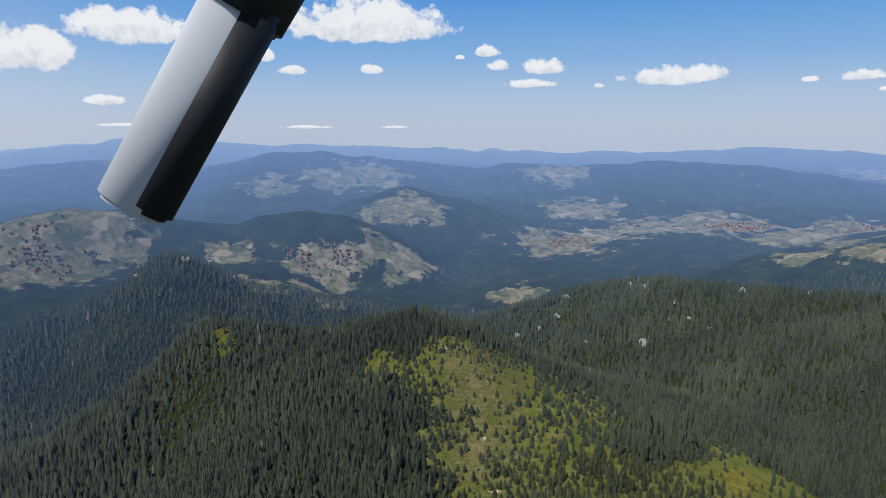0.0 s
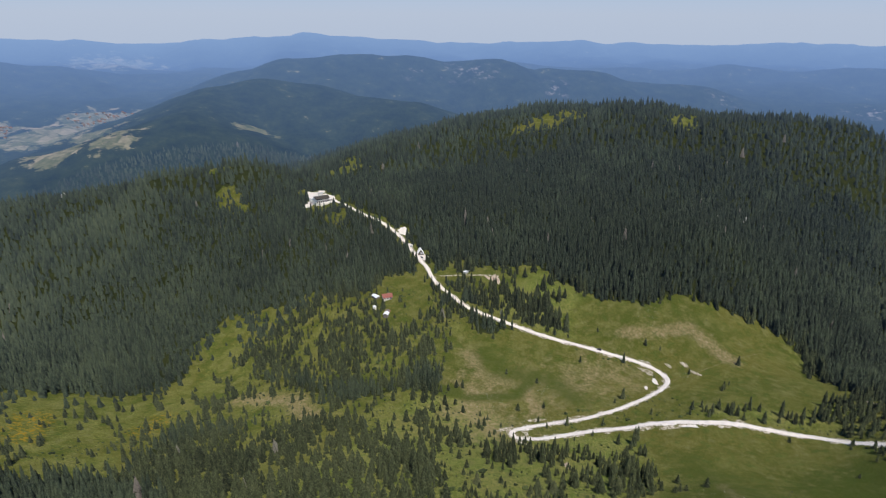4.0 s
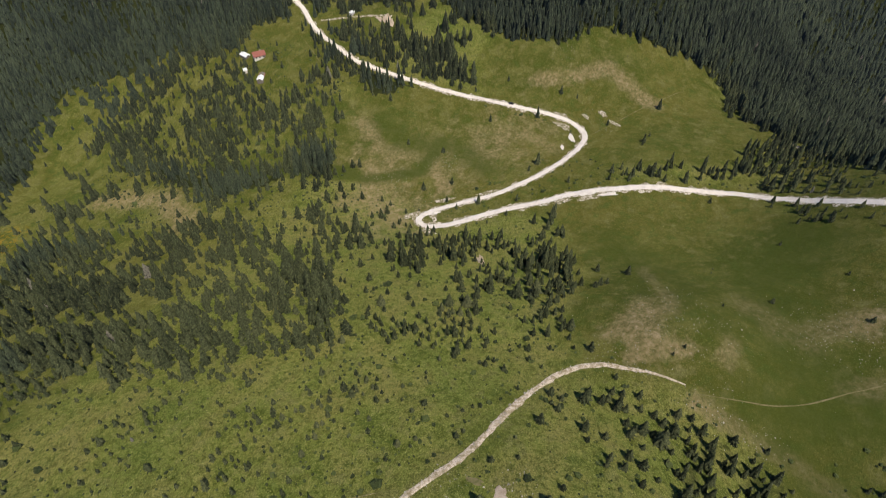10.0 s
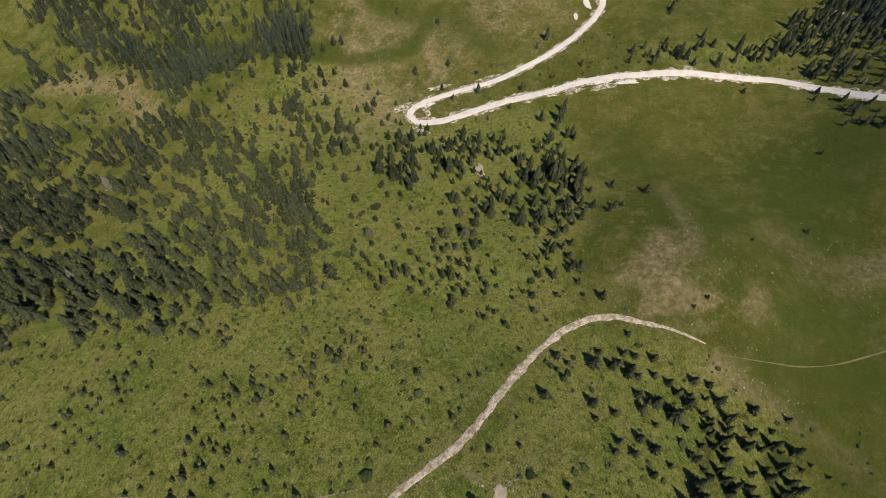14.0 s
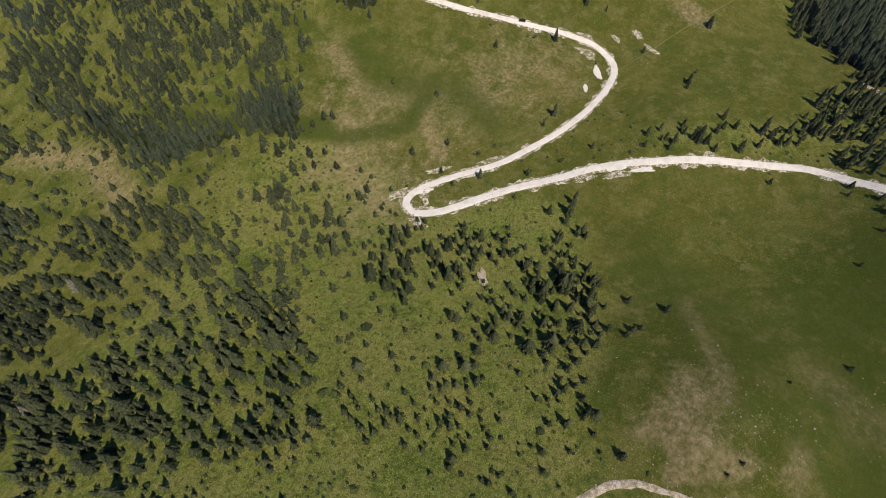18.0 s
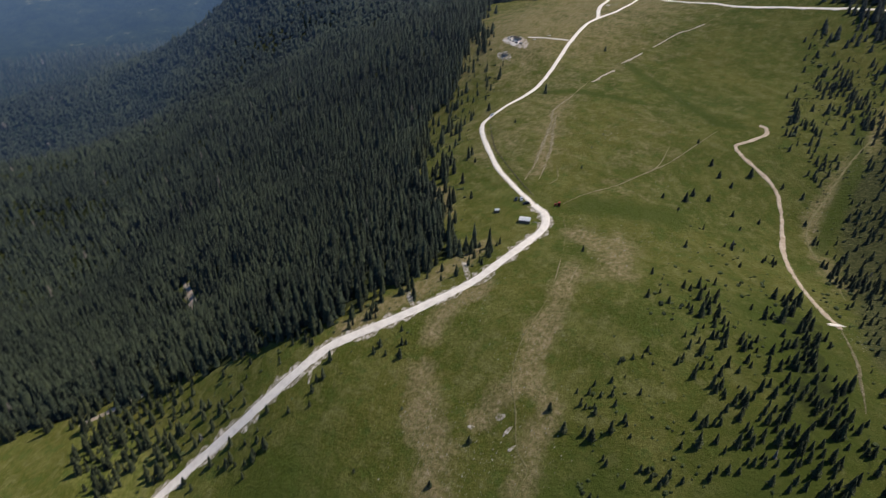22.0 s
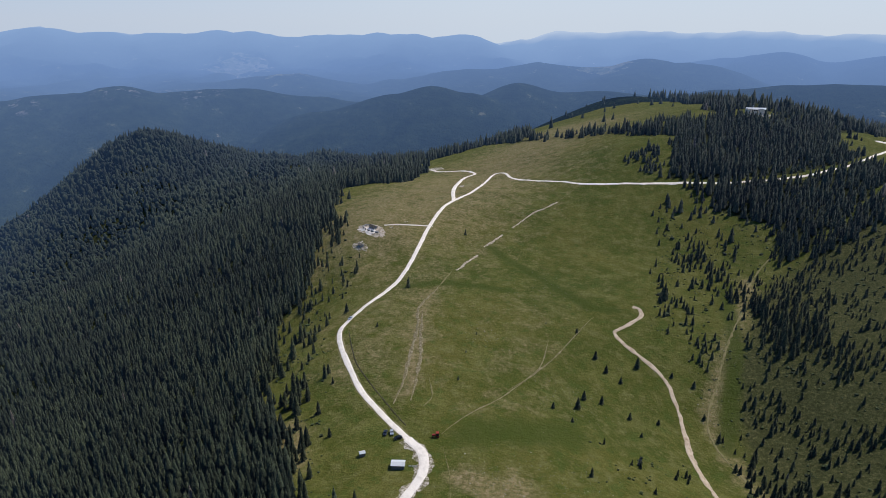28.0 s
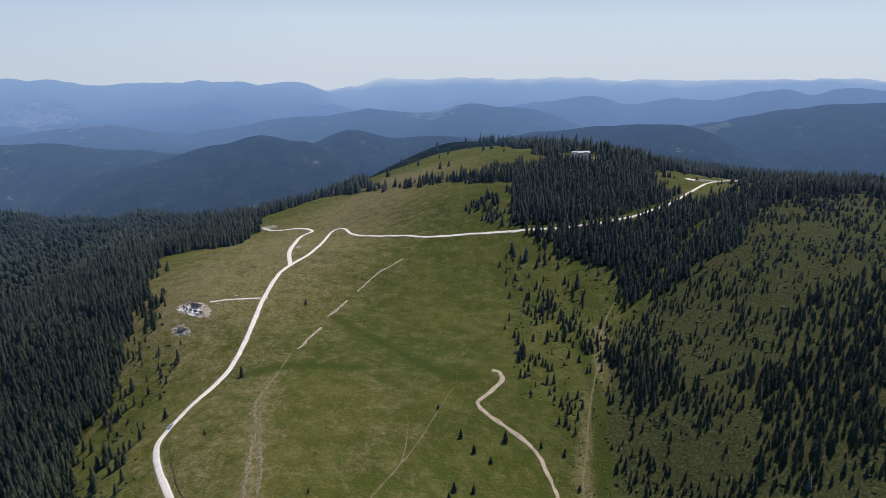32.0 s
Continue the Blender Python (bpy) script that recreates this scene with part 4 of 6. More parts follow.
ribbon("worn_path", GULLY, 1.5, FADED, 0.14, "dry stony gully between the meadow and the heather", "path", 0.6, 19, 40)
ribbon("ditch", [(446, -353), (428, -319), (411, -298), (391, -277), (380, -266)], 1.0, DITCH, 0.13, "dark earth ditch beside the ridge road", "ditch", 0.4, 18, 20)
for i, path in enumerate(SCRAPES):
    ribbon("turf_scrape", path, 2.1, STONY, 0.22, "pale stony scrape where the turf is torn", "bare ground", 0.6, 40 + i)
PADS = [(543, 92, 8, 3, 1.2, SPOIL), (528, 82, 7, 2.2, 0.3, ROAD), (512, 86, 4, 1.4, 0.2, ROAD), (566, 66, 5, 2.4, 0.7, SPOIL), (556, 55, 6, 1.8, 1.0, SPOIL), (452, 58, 8, 2.6, 2.1, ROAD), (446, 70, 9, 2.2, 2.1, SPOIL),
        (407, 161, 8, 3, 2.4, SPOIL), (430, 147, 7, 1.8, 2.2, SPOIL), (391, 144, 6, 2.4, 1.2, SPOIL), (401, -150, 9, 1.6, 2.3, SPOIL), (384, -178, 11, 1.6, 2.2, SPOIL),
        (524, -858, 22, 10, 2.3, SPOIL), (440, -690, 6, 18, 0.1, FADED), (444, -680, 3, 9, 0.1, SPOIL), (-45, -862, 24, 10, 0.6, SPOIL), (-20, -850, 12, 5, 0.6, ROAD), (622, 268, 10, 4, 0.6, DIRT), (639, 372, 9, 5, 0.8, ROAD)]
PADS += [(441, 72, 7, 2.0, 2.1, SPOIL), (447, 57, 9, 2.2, 2.05, SPOIL), (453, 46, 7, 1.8, 2.0, ROAD), (409, 147, 6, 2.0, 0.6, SPOIL), (397, 148, 6, 2.2, 1.5, SPOIL), (443, 122, 8, 1.6, 2.2, SPOIL), (655, 396, 8, 4, 0.5, ROAD), (716, 576, 24, 15, 0.9, ROAD), (700, 586, 14, 9, 0.4, ROAD), (748, 606, 14, 7, 0.9, ROAD), (736, 612, 22, 12, 0.95, ROAD), (684, 424, 11, 6, 0.9, ROAD), (636, 366, 8, 5, 0.9, ROAD), (487, -508, 19, 8, 2.6, STONY), (489, -506, 14, 5, 2.6, ROAD), (366, 103, 5, 2.2, 0.4, DIRT), (487, -482, 9, 5, 2.4, SPOIL), (215, 52, 4, 2.5, 0.4, DIRT),
         (218, 62, 3.5, 1.6, 1.5, FADED), (430, -104, 8, 1.5, 2.0, SPOIL), (602, -163, 6, 13, 0.2, DIRT), (756, -305, 5, 20, 0.5, DIRT), (108, -906, 26, 8, 0.4, SPOIL), (212, -232, 4, 1.6, 0.4, ROAD),
         (461, 36, 6, 1.4, 1.9, SPOIL), (456, 50, 9, 1.5, 1.95, ROAD), (420, 112, 7, 1.3, 2.15, SPOIL), (434, 97, 9, 1.4, 2.15, SPOIL), (414, 148, 5, 1.5, 2.3, ROAD), (556, 96, 6, 1.6, 1.5, SPOIL), (560, 78, 4, 1.6, 0.9, SPOIL), (548, 160, 8, 1.2, 1.57, SPOIL), (638, -203, 26, 4, -0.6, DIRT), (546, -66, 16, 2, 0.66, DIRT), (534, -76, 7, 2.5, 0.7, SPOIL), (31, 480, 4, 2.5, 0.6, SPOIL), (43, 395, 4, 3, 0.3, SPOIL), (7, 630, 5, 2, 0.2, SPOIL), (40, 467, 3, 2, 1.2, SPOIL), (336, -108, 2.2, 1.2, 0.5, SPOIL), (331, -104, 2.5, 0.9, 1.2, SPOIL), (327, -98, 1.8, 0.8, 0.9, SPOIL), (346, -101, 2.0, 0.8, 0.1, SPOIL), (622, 276, 6, 2.5, 1.1, DIRT)]
for i, (x, y, rx, ry, turn, mat) in enumerate(PADS):
    patch("stony_patch", x, y, rx, ry, turn, mat, 0.20 + 0.012 * (i % 9), "ragged patch of pale rubble and bare earth", i)


# ---- mountains far off ----
def haze_material(name):
    """Far mountains: dark woods, pale fields in the valleys, and blue haze painted over them as emission."""
    m, nt, b = material(name, 1.0, 0.0)
    woods = ramp(nt, noise_of(nt, 0.016, 6, 0.72), [(0.35, (0.016, 0.026, 0.018)), (0.55, (0.034, 0.048, 0.026)), (0.72, (0.066, 0.078, 0.036))])
    fields = ramp(nt, noise_of(nt, 0.045, 3, 0.6), [(0.3, (0.09, 0.10, 0.04)), (0.5, (0.20, 0.185, 0.09)), (0.7, (0.38, 0.31, 0.20))])
    cells = node(nt, "ShaderNodeTexVoronoi", Scale=0.028)
    nt.links.new(nt.nodes.new("ShaderNodeNewGeometry").outputs["Position"], cells.inputs["Vector"])
    parcel = nt.nodes.new("ShaderNodeSeparateColor")
    nt.links.new(cells.outputs["Color"], parcel.inputs[0])
    fields = mix(nt, maths(nt, "MULTIPLY", parcel.outputs[0], 0.8), fields, ramp(nt, parcel.outputs[1], [(0.2, (0.06, 0.08, 0.028)), (0.6, (0.22, 0.21, 0.10)), (0.9, (0.46, 0.37, 0.25))]))
    where = maths(nt, "MULTIPLY", maths(nt, "SUBTRACT", maths(nt, "ADD", attribute(nt, "fields"), maths(nt, "MULTIPLY", noise_of(nt, 0.016, 6, 0.66), 3.2)), 2.10), 6.5, True)
    base = mix(nt, where, woods, fields)
    base = mix(nt, maths(nt, "MULTIPLY", attribute(nt, "cliff"), ramp(nt, noise_of(nt, 0.03, 4, 0.7), [(0.55, (0, 0, 0)), (0.66, (0.8, 0.8, 0.8))])), base, (0.50, 0.43, 0.40))
    nt.links.new(dimmed(nt, base, painted_airlight(nt, b, 200.0, 4750.0)), b.inputs["Base Color"])
    bump(nt, b, noise_of(nt, 0.045, 6, 0.75), 0.9, 22.0)
    return m


FAR = haze_material("hazy_mountains")
# fields in the valleys, and bare cliffs: x, y, radius
FIELDS = [(-1019, 1558, 150), (-1002, 1457, 110), (-950, 1519, 110), (-941, 1650, 110), (-853, 1663, 80), (-581, 1747, 70), (-460, 1503, 75), (-315, 1786, 90), (-144, 1888, 100), (-77, 1930, 60), (-391, 1760, 55), (-332, 1608, 45), (-256, 1506, 40),
          (441, 2254, 150), (583, 2338, 140), (604, 2742, 150), (829, 2447, 130), (1006, 2454, 150), (1106, 2381, 150), (1257, 2188, 140), (1230, 1899, 90), (1097, 1602, 60), (984, 1703, 70), (-378, 3182, 190), (-178, 2368, 110), (-95, 2405, 110)]
FIELDS_FAR = [(-504, 3089, 150), (-782, 2892, 120), (202, 1743, 55), (229, 1748, 60), (1444, 1462, 40), (1495, 2254, 130), (1514, 2255, 110), (2300, 3300, 220), (600, 3300, 160), (-1500, 3300, 200), (1900, -3000, 120), (2300, -3300, 150), (-720, -2430, 60), (300, -3300, 120), (-1700, -2900, 100)]
CLIFFS = [(2601, 1333, 75), (2574, 1225, 45), (2678, 932, 45), (2459, 1500, 35), (2943, 308, 50), (2991, -230, 80), (1894, -1871, 60), (2200, -2499, 60), (1704, -2033, 60), (2083, -1641, 50)]


def build_far():
    na, rs, r = 620, [], 1235.0
    while r < 4880:
        rs.append(r)
        r *= 1.0125
    ang = np.linspace(0, 2 * np.pi, na, endpoint=False)
    A, R = np.meshgrid(ang, np.array(rs))
    x, y = HUB[0] + R * np.sin(A), HUB[1] + R * np.cos(A)
    z = land(x, y) - 10 * np.clip((1310 - R) / 60, 0, 1)
    k = np.arange(x.size).reshape(x.shape)
    kr = np.roll(k, -1, 1)
    faces = np.stack([k[:-1].ravel(), k[1:].ravel(), kr[1:].ravel(), kr[:-1].ravel()], 1)
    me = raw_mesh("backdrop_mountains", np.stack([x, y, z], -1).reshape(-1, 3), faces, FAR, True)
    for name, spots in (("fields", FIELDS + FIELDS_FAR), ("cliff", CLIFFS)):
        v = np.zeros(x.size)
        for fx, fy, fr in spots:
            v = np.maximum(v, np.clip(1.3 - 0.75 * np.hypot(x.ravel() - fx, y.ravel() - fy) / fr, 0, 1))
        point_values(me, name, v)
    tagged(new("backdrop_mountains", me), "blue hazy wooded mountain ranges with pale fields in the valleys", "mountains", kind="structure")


build_far()

# ---- spruces ----
def lump(seed, rough):
    """A small angular lump on the unit sphere: corners and triangles."""
    bm = bmesh.new()
    bmesh.ops.create_uvsphere(bm, u_segments=5, v_segments=3, radius=1)
    bmesh.ops.triangulate(bm, faces=bm.faces[:])
    rnd = random.Random(seed)
    v = np.array([tuple(q.co * rnd.uniform(1 - rough, 1 + rough)) for q in bm.verts])
    bm.verts.index_update()
    f = np.array([[q.index for q in p.verts] for p in bm.faces])
    bm.free()
    return v, f


def spruce_shape(tiers, points, seed, droop=0.05, foot=0.05, notch=0.64):
    """Crown of one spruce, one high and one wide: stacked ragged skirts of boughs."""
    rnd = random.Random(seed)
    v, f = [], []
    for i in range(tiers):
        low = foot + (1 - foot) * (i / tiers) ** 1.05 * 0.93
        top = min(1.0, low + (1 - foot) / tiers * 2.0) if i < tiers - 1 else 1.0
        wide = (1 - i / tiers) ** 0.72 * rnd.uniform(0.86, 1.08) + 0.05
        spin, n0 = rnd.uniform(0, 6.3), len(v)
        lean = (rnd.uniform(-0.05, 0.05), rnd.uniform(-0.05, 0.05))
        v.append((lean[0], lean[1], top))
        m = points * 2
        for k in range(m):
            tip = k % 2 == 0
            r = wide * (rnd.uniform(0.80, 1.15) if tip else notch * rnd.uniform(0.82, 1.18))
            a = spin + 2 * math.pi * (k + rnd.uniform(-0.25, 0.25)) / m
            v.append((r * math.cos(a), r * math.sin(a), low - (droop * rnd.uniform(0.3, 1.2) if tip else -0.02)))
        for k in range(m):
            f.append((n0, n0 + 1 + k, n0 + 1 + (k + 1) % m))
    return np.array(v), np.array(f)


def forest(name, x, y, tall, wide, shapes, label, mat=None):
    """Many spruces as one mesh."""
    n = len(x)
    z = ground_z(x, y) - 0.2
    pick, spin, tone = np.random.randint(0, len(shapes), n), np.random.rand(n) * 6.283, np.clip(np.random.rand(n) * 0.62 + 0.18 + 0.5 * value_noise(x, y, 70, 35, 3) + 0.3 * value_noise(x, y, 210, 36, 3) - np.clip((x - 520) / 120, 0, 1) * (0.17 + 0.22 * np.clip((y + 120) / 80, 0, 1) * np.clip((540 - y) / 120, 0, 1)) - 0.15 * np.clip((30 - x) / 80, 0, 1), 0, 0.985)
    tone[np.random.rand(n) < 0.0025] = 1.0
    vs, fs, ts, base = [], [], [], 0
    for k, (v, f) in enumerate(shapes):
        at = np.nonzero(pick == k)[0]
        if not len(at):
            continue
        c, s = np.cos(spin[at])[:, None], np.sin(spin[at])[:, None]
        w, h = wide[at][:, None], tall[at][:, None]
        px = x[at][:, None] + (v[:, 0] * c - v[:, 1] * s) * w
        py = y[at][:, None] + (v[:, 0] * s + v[:, 1] * c) * w
        pz = z[at][:, None] + v[:, 2] * h
        vs.append(np.stack([px, py, pz], -1).reshape(-1, 3))
        fs.append((f[None] + (base + np.arange(len(at)) * len(v))[:, None, None]).reshape(-1, 3))
        ts.append(np.where(tone[at][:, None] > 0.99, 1.0, np.clip(tone[at][:, None] * 0.55 + np.random.rand(len(at), len(v)) * 0.44, 0, 0.985)).ravel())
        base += len(at) * len(v)
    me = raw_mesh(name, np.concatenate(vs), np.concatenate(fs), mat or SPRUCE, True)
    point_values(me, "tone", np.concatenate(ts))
    return tagged(new(name, me), label, "forest", kind="stuff")


def candidates(spacing, low_r, high_r):
    """Loose grid of places for trees in a ring round the ridge, on the sides that the valley opens to."""
    g = np.arange(-high_r, high_r, spacing)
    x, y = np.meshgrid(g, g)
    x, y = (x + np.random.uniform(-0.48, 0.48, x.shape) * spacing).ravel(), (y + np.random.uniform(-0.48, 0.48, y.shape) * spacing).ravel()
    r = np.hypot(x, y)
    x, y = x + 300, y - 60
    keep = (r >= low_r) & (r < high_r) & np.where(y > -55, x > -60 - 0.78 * np.maximum(y, 0), x > 140 + 0.82 * (y + 55))
    return x[keep], y[keep]


def plant(spacing, low_r, high_r, scale=1.0, spread=1.0):
    x, y = candidates(spacing, low_r, high_r)
    there, tall = tree_plan(x, y)
    loose = np.where((there > 0.02) & (there < 0.95), np.where(y > 170, 5.0, 3.5), np.where((y > 350) & (x < 170), 9.0, 3.0))
    share, tall = tree_plan(x + np.random.normal(0, 1, len(x)) * loose, y + np.random.normal(0, 1, len(x)) * loose)
    share = np.where(there == 0, 0, share)
    clump = value_noise(x, y, 24, 31, 3) + 0.12 * np.random.randn(len(x))
    stand = value_noise(x, y, 85, 33, 3)
    # open land carries its trees in tight groups, with a few single ones between
    level = np.quantile(clump, np.clip(1 - 1.3 * share, 0, 1)) if len(x) else clump
    grouped = np.where(clump > level, np.where(y > 150, 0.60, 0.72), 0.30 * share ** 0.5 * np.minimum(1, share / 0.15)) * np.where(share < 0.03, share / 0.03, 1)
    want = np.where(share > 0.95, np.maximum(0.86, 0.94 + 0.4 * clump + 0.2 * stand), grouped)
    keep = np.random.rand(len(x)) < want
    x, y, tall = x[keep], y[keep], tall[keep]
    h = tall * np.random.lognormal(0, 0.27, len(x)) * (1 + 0.25 * clump[keep] + 0.4 * stand[keep]) * scale * np.where(tall > 12, 0.92, 1)
    h = np.clip(h, 1.3, 21)
    w = h * np.where(share[keep] < 0.9, np.where(y > 150, 0.345, 0.285) - 0.005 * h, np.clip(0.29 - 0.0085 * h, 0.155, 0.27)) * np.random.uniform(0.85, 1.15, len(x)) * spread
    return x, y, h, w


RICH_SHAPES = [spruce_shape(6, 5, 80 + s, 0.07, 0.02, 0.42) for s in range(10)]
NEAR_SHAPES = [spruce_shape(4, 4, s) for s in range(9)]
MID_SHAPES = [spruce_shape(3, 3, 20 + s, 0.06, 0.04) for s in range(9)]
FAR_SHAPES = [spruce_shape(2, 3, 40 + s, 0.05, 0.0) for s in range(5)]
FIRST = plant(3.9, 0, 545, 0.97, 1.0)
forest("spruce_forest", *plant(5.1, 545, 850, 0.97, 1.2), MID_SHAPES, "dense dark-green spruce forest on the slopes of the ridge")
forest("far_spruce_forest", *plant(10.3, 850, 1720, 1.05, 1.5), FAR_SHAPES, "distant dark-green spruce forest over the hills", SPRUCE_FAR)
STEEP = plant(7.8, 850, 1450, 1.05, 1.4)
NORTH_STEEP = [v[(STEEP[0] < 640) & (STEEP[1] > 550)] for v in STEEP]
forest("far_spruce_forest", *NORTH_STEEP, FAR_SHAPES, "dense dark-green spruce forest on the steep far slopes", SPRUCE_FAR)
LEAFY = plant(5.9, 850, 1450, 0.8, 1.3)
SOUTH_STEEP = [v[(LEAFY[0] > 700) & (LEAFY[1] < -450)] for v in LEAFY]
DOMES = [(v * (1.0, 1.0, 0.5) + (0, 0, 0.42), f) for v, f in (lump(s, 0.28) for s in range(90, 95))]
forest("far_mixed_forest", SOUTH_STEEP[0], SOUTH_STEEP[1], SOUTH_STEEP[2] * 0.85, SOUTH_STEEP[3] * 1.15, DOMES, "distant mixed forest of rounded dark-green crowns on the low slopes", SPRUCE_FAR)

# lone trees on the meadows: x, y
LONE_SOUTH = [(262, -316), (252, -333), (268, -329), (284, -333), (294, -331), (297, -320), (299, -305), (310, -312), (273, -359), (282, -365), (289, -376), (263, -378), (302, -399), (323, -402), (364, -367),
              (366, -344), (364, -314), (428, -358), (247, -284), (242, -378), (225, -351), (229, -374), (440, -307), (461, -386), (242, -455), (229, -628), (220, -594)]
LONE_MEADOW = [(354, 38), (370, 41), (369, 26), (388, -15), (361, -39), (346, -16), (304, 4), (309, 0), (436, 164), (398, 165), (395, 174), (464, -14), (468, -48), (437, -65), (433, -69), (383, -14), (352, -75), (344, -95),
               (378, -99), (310, -111), (299, -112), (281, -86), (276, -109), (269, -108), (318, -117), (386, -71), (416, -47), (560, 300), (640, 60), (356, 35), (351, 40)]


TINY = [(364, -367), (366, -344), (364, -314), (428, -358), (323, -402), (388, -15), (346, -16), (304, 4), (309, 0), (383, -14), (378, -99), (386, -71), (416, -47), (640, 60)]


def part(name, me, parent, label=""):
    ob = new(name, me)
    ob.parent = parent
    return tagged(ob, label)


def spruce_thing(seed, high):
    """One spruce with its trunk and its crown of drooping boughs."""
    root = tagged(new("spruce_tree"), "dark-green young spruce standing on the mountain meadow", "spruce tree", "spruces on the meadow")
    bm = bmesh.new()
    bmesh.ops.create_cone(bm, cap_ends=True, segments=6, radius1=high * 0.022, radius2=high * 0.006, depth=high * 0.7, matrix=Matrix.Translation((0, 0, high * 0.35 - 0.2)))
    me = bpy.data.meshes.new("trunk")
    bm.to_mesh(me)
    bm.free()
    me.materials.append(BARK)
    part("trunk", me, root)
    v, f = spruce_shape(9, 8, 60 + seed, 0.05, 0.06, 0.45)
    part("crown", raw_mesh("crown", v * np.array([high * 0.25 + 0.4, high * 0.25 + 0.4, high]), f, SPRUCE_SINGLE, True), root)
    return root


def plant_single():
    models = [spruce_thing(s, h) for s, h in enumerate((3.2, 4.0, 4.8, 5.6, 6.4, 7.4))]
    places = [(x, y, None) for x, y in LONE_SOUTH + LONE_MEADOW]
    fx, fy, fh, fw = FIRST
    share, _ = tree_plan(fx, fy)
    near = np.hypot(fx - 270, (fy - 60) * 0.8)
    order = np.argsort(np.where(share < 0.4, near, 1e6))[:240]
    places += [(fx[i], fy[i], fh[i]) for i in order]
    for n, (x, y, h) in enumerate(places):
        m = models[n % 6]
        high = (3.2, 4.0, 4.8, 5.6, 6.4, 7.4)[n % 6]
        s = (0.45 if (x, y) in TINY else 1.0) if h is None else max(0.4, h / high)
        at = Matrix.Translation((x, y, float(ground_z(x, y)))) @ Matrix.Rotation(random.uniform(0, 6.28), 4, "Z") @ Matrix.Scale(s * (1 if n < 6 else random.uniform(0.9, 1.1)), 4)
        if n < 6:
            m.matrix_basis = at
        else:
            copy_thing(m, at)
    rest = np.ones(len(fx), bool)
    rest[order] = False
    for name, at, shapes, label in (("spruce_wood", rest & (share > 0.9), NEAR_SHAPES, "dense dark-green spruce wood beside the meadows"), ("young_spruces", rest & (share <= 0.9), RICH_SHAPES, "loose young spruces and saplings over the heath")):
        forest(name, fx[at], fy[at], fh[at], fw[at], shapes, label, SPRUCE_YOUNG if shapes is RICH_SHAPES else SPRUCE)


# ---- houses, farms and vehicles ----
def box(bm, x, y, z, sx, sy, sz, bevel=0.0):
    """A block standing on height z."""
    g = bmesh.ops.create_cube(bm, size=1, matrix=Matrix.Translation((x, y, z + sz / 2)) @ Matrix.Diagonal((sx, sy, sz, 1)))
    if bevel:
        edges = list({e for v in g["verts"] for e in v.link_edges})
        bmesh.ops.bevel(bm, geom=edges, offset=bevel, segments=2, affect="EDGES", profile=0.5)
    return bm


def solid(name, bm, mat, parent, label=""):
    me = bpy.data.meshes.new(name)
    bmesh.ops.recalc_face_normals(bm, faces=bm.faces[:])
    bm.to_mesh(me)
    bm.free()
    me.materials.append(mat)
    return part(name, me, parent, label)


def block(name, mat, parent, x, y, z, sx, sy, sz, label="", bevel=0.0):
    return solid(name, box(bmesh.new(), x, y, z, sx, sy, sz, bevel), mat, parent, label)


def gable_roof(name, mat, parent, x, y, z, lx, ly, rise, over=0.4, thick=0.18, label=""):
    """Two sloping slabs, ridge along x."""
    bm = bmesh.new()
    a, b = lx / 2 + over, ly / 2 + over
    slope = rise / (ly / 2)
    rows = [(-b, z - over * slope), (0, z + rise), (b, z - over * slope)]
    v = [[bm.verts.new((x + s * a, y + py, pz + t)) for py, pz in rows] for s in (-1, 1) for t in (0, thick)]
    lo0, hi0, lo1, hi1 = v
    for i in (0, 1):
        bm.faces.new((hi0[i], hi0[i + 1], hi1[i + 1], hi1[i]))
        bm.faces.new((lo0[i], lo1[i], lo1[i + 1], lo0[i + 1]))
        bm.faces.new((lo0[i], lo0[i + 1], hi0[i + 1], hi0[i]))
        bm.faces.new((lo1[i], hi1[i], hi1[i + 1], lo1[i + 1]))
    bm.faces.new((lo0[0], hi0[0], hi1[0], lo1[0]))
    bm.faces.new((lo0[2], lo1[2], hi1[2], hi0[2]))
    return solid(name, bm, mat, parent, label)


def gable_wall(name, mat, parent, x, y, z, lx, ly, high, rise, label=""):
    """The walls of a house, closed up to the ridge."""
    bm = bmesh.new()
    ends = []
    for s in (-1, 1):
        ends.append([bm.verts.new((x + s * lx / 2, y + py, z + pz)) for py, pz in ((-ly / 2, -1.5), (ly / 2, -1.5), (ly / 2, high), (0, high + rise), (-ly / 2, high))])
    bm.faces.new(ends[0])
    bm.faces.new(ends[1])
    for i in range(5):
        j = (i + 1) % 5
        bm.faces.new((ends[0][i], ends[0][j], ends[1][j], ends[1][i]))
    return solid(name, bm, mat, parent, label)


def thing(name, x, y, turn, label, category, group="", lift=0.0):
    root = tagged(new(name), label, category, group)
    root.matrix_basis = Matrix.Translation((x, y, float(ground_z(x, y)) + lift)) @ Matrix.Rotation(turn, 4, "Z")
    return root


def windows(parent, y, z, xs, w, h, front=-1):
    for x in xs:
        win = block("window", DARK_GLASS, parent, x, y, z, w, 0.12, h)
        for name, px, pz, sx, sz in (("frame", x, z - 0.1, w + 0.2, 0.1), ("lintel", x, z + h, w + 0.2, 0.1)):
            block(name, WHITE_WALL, win, px, y + front * 0.05, pz, sx, 0.14, sz)


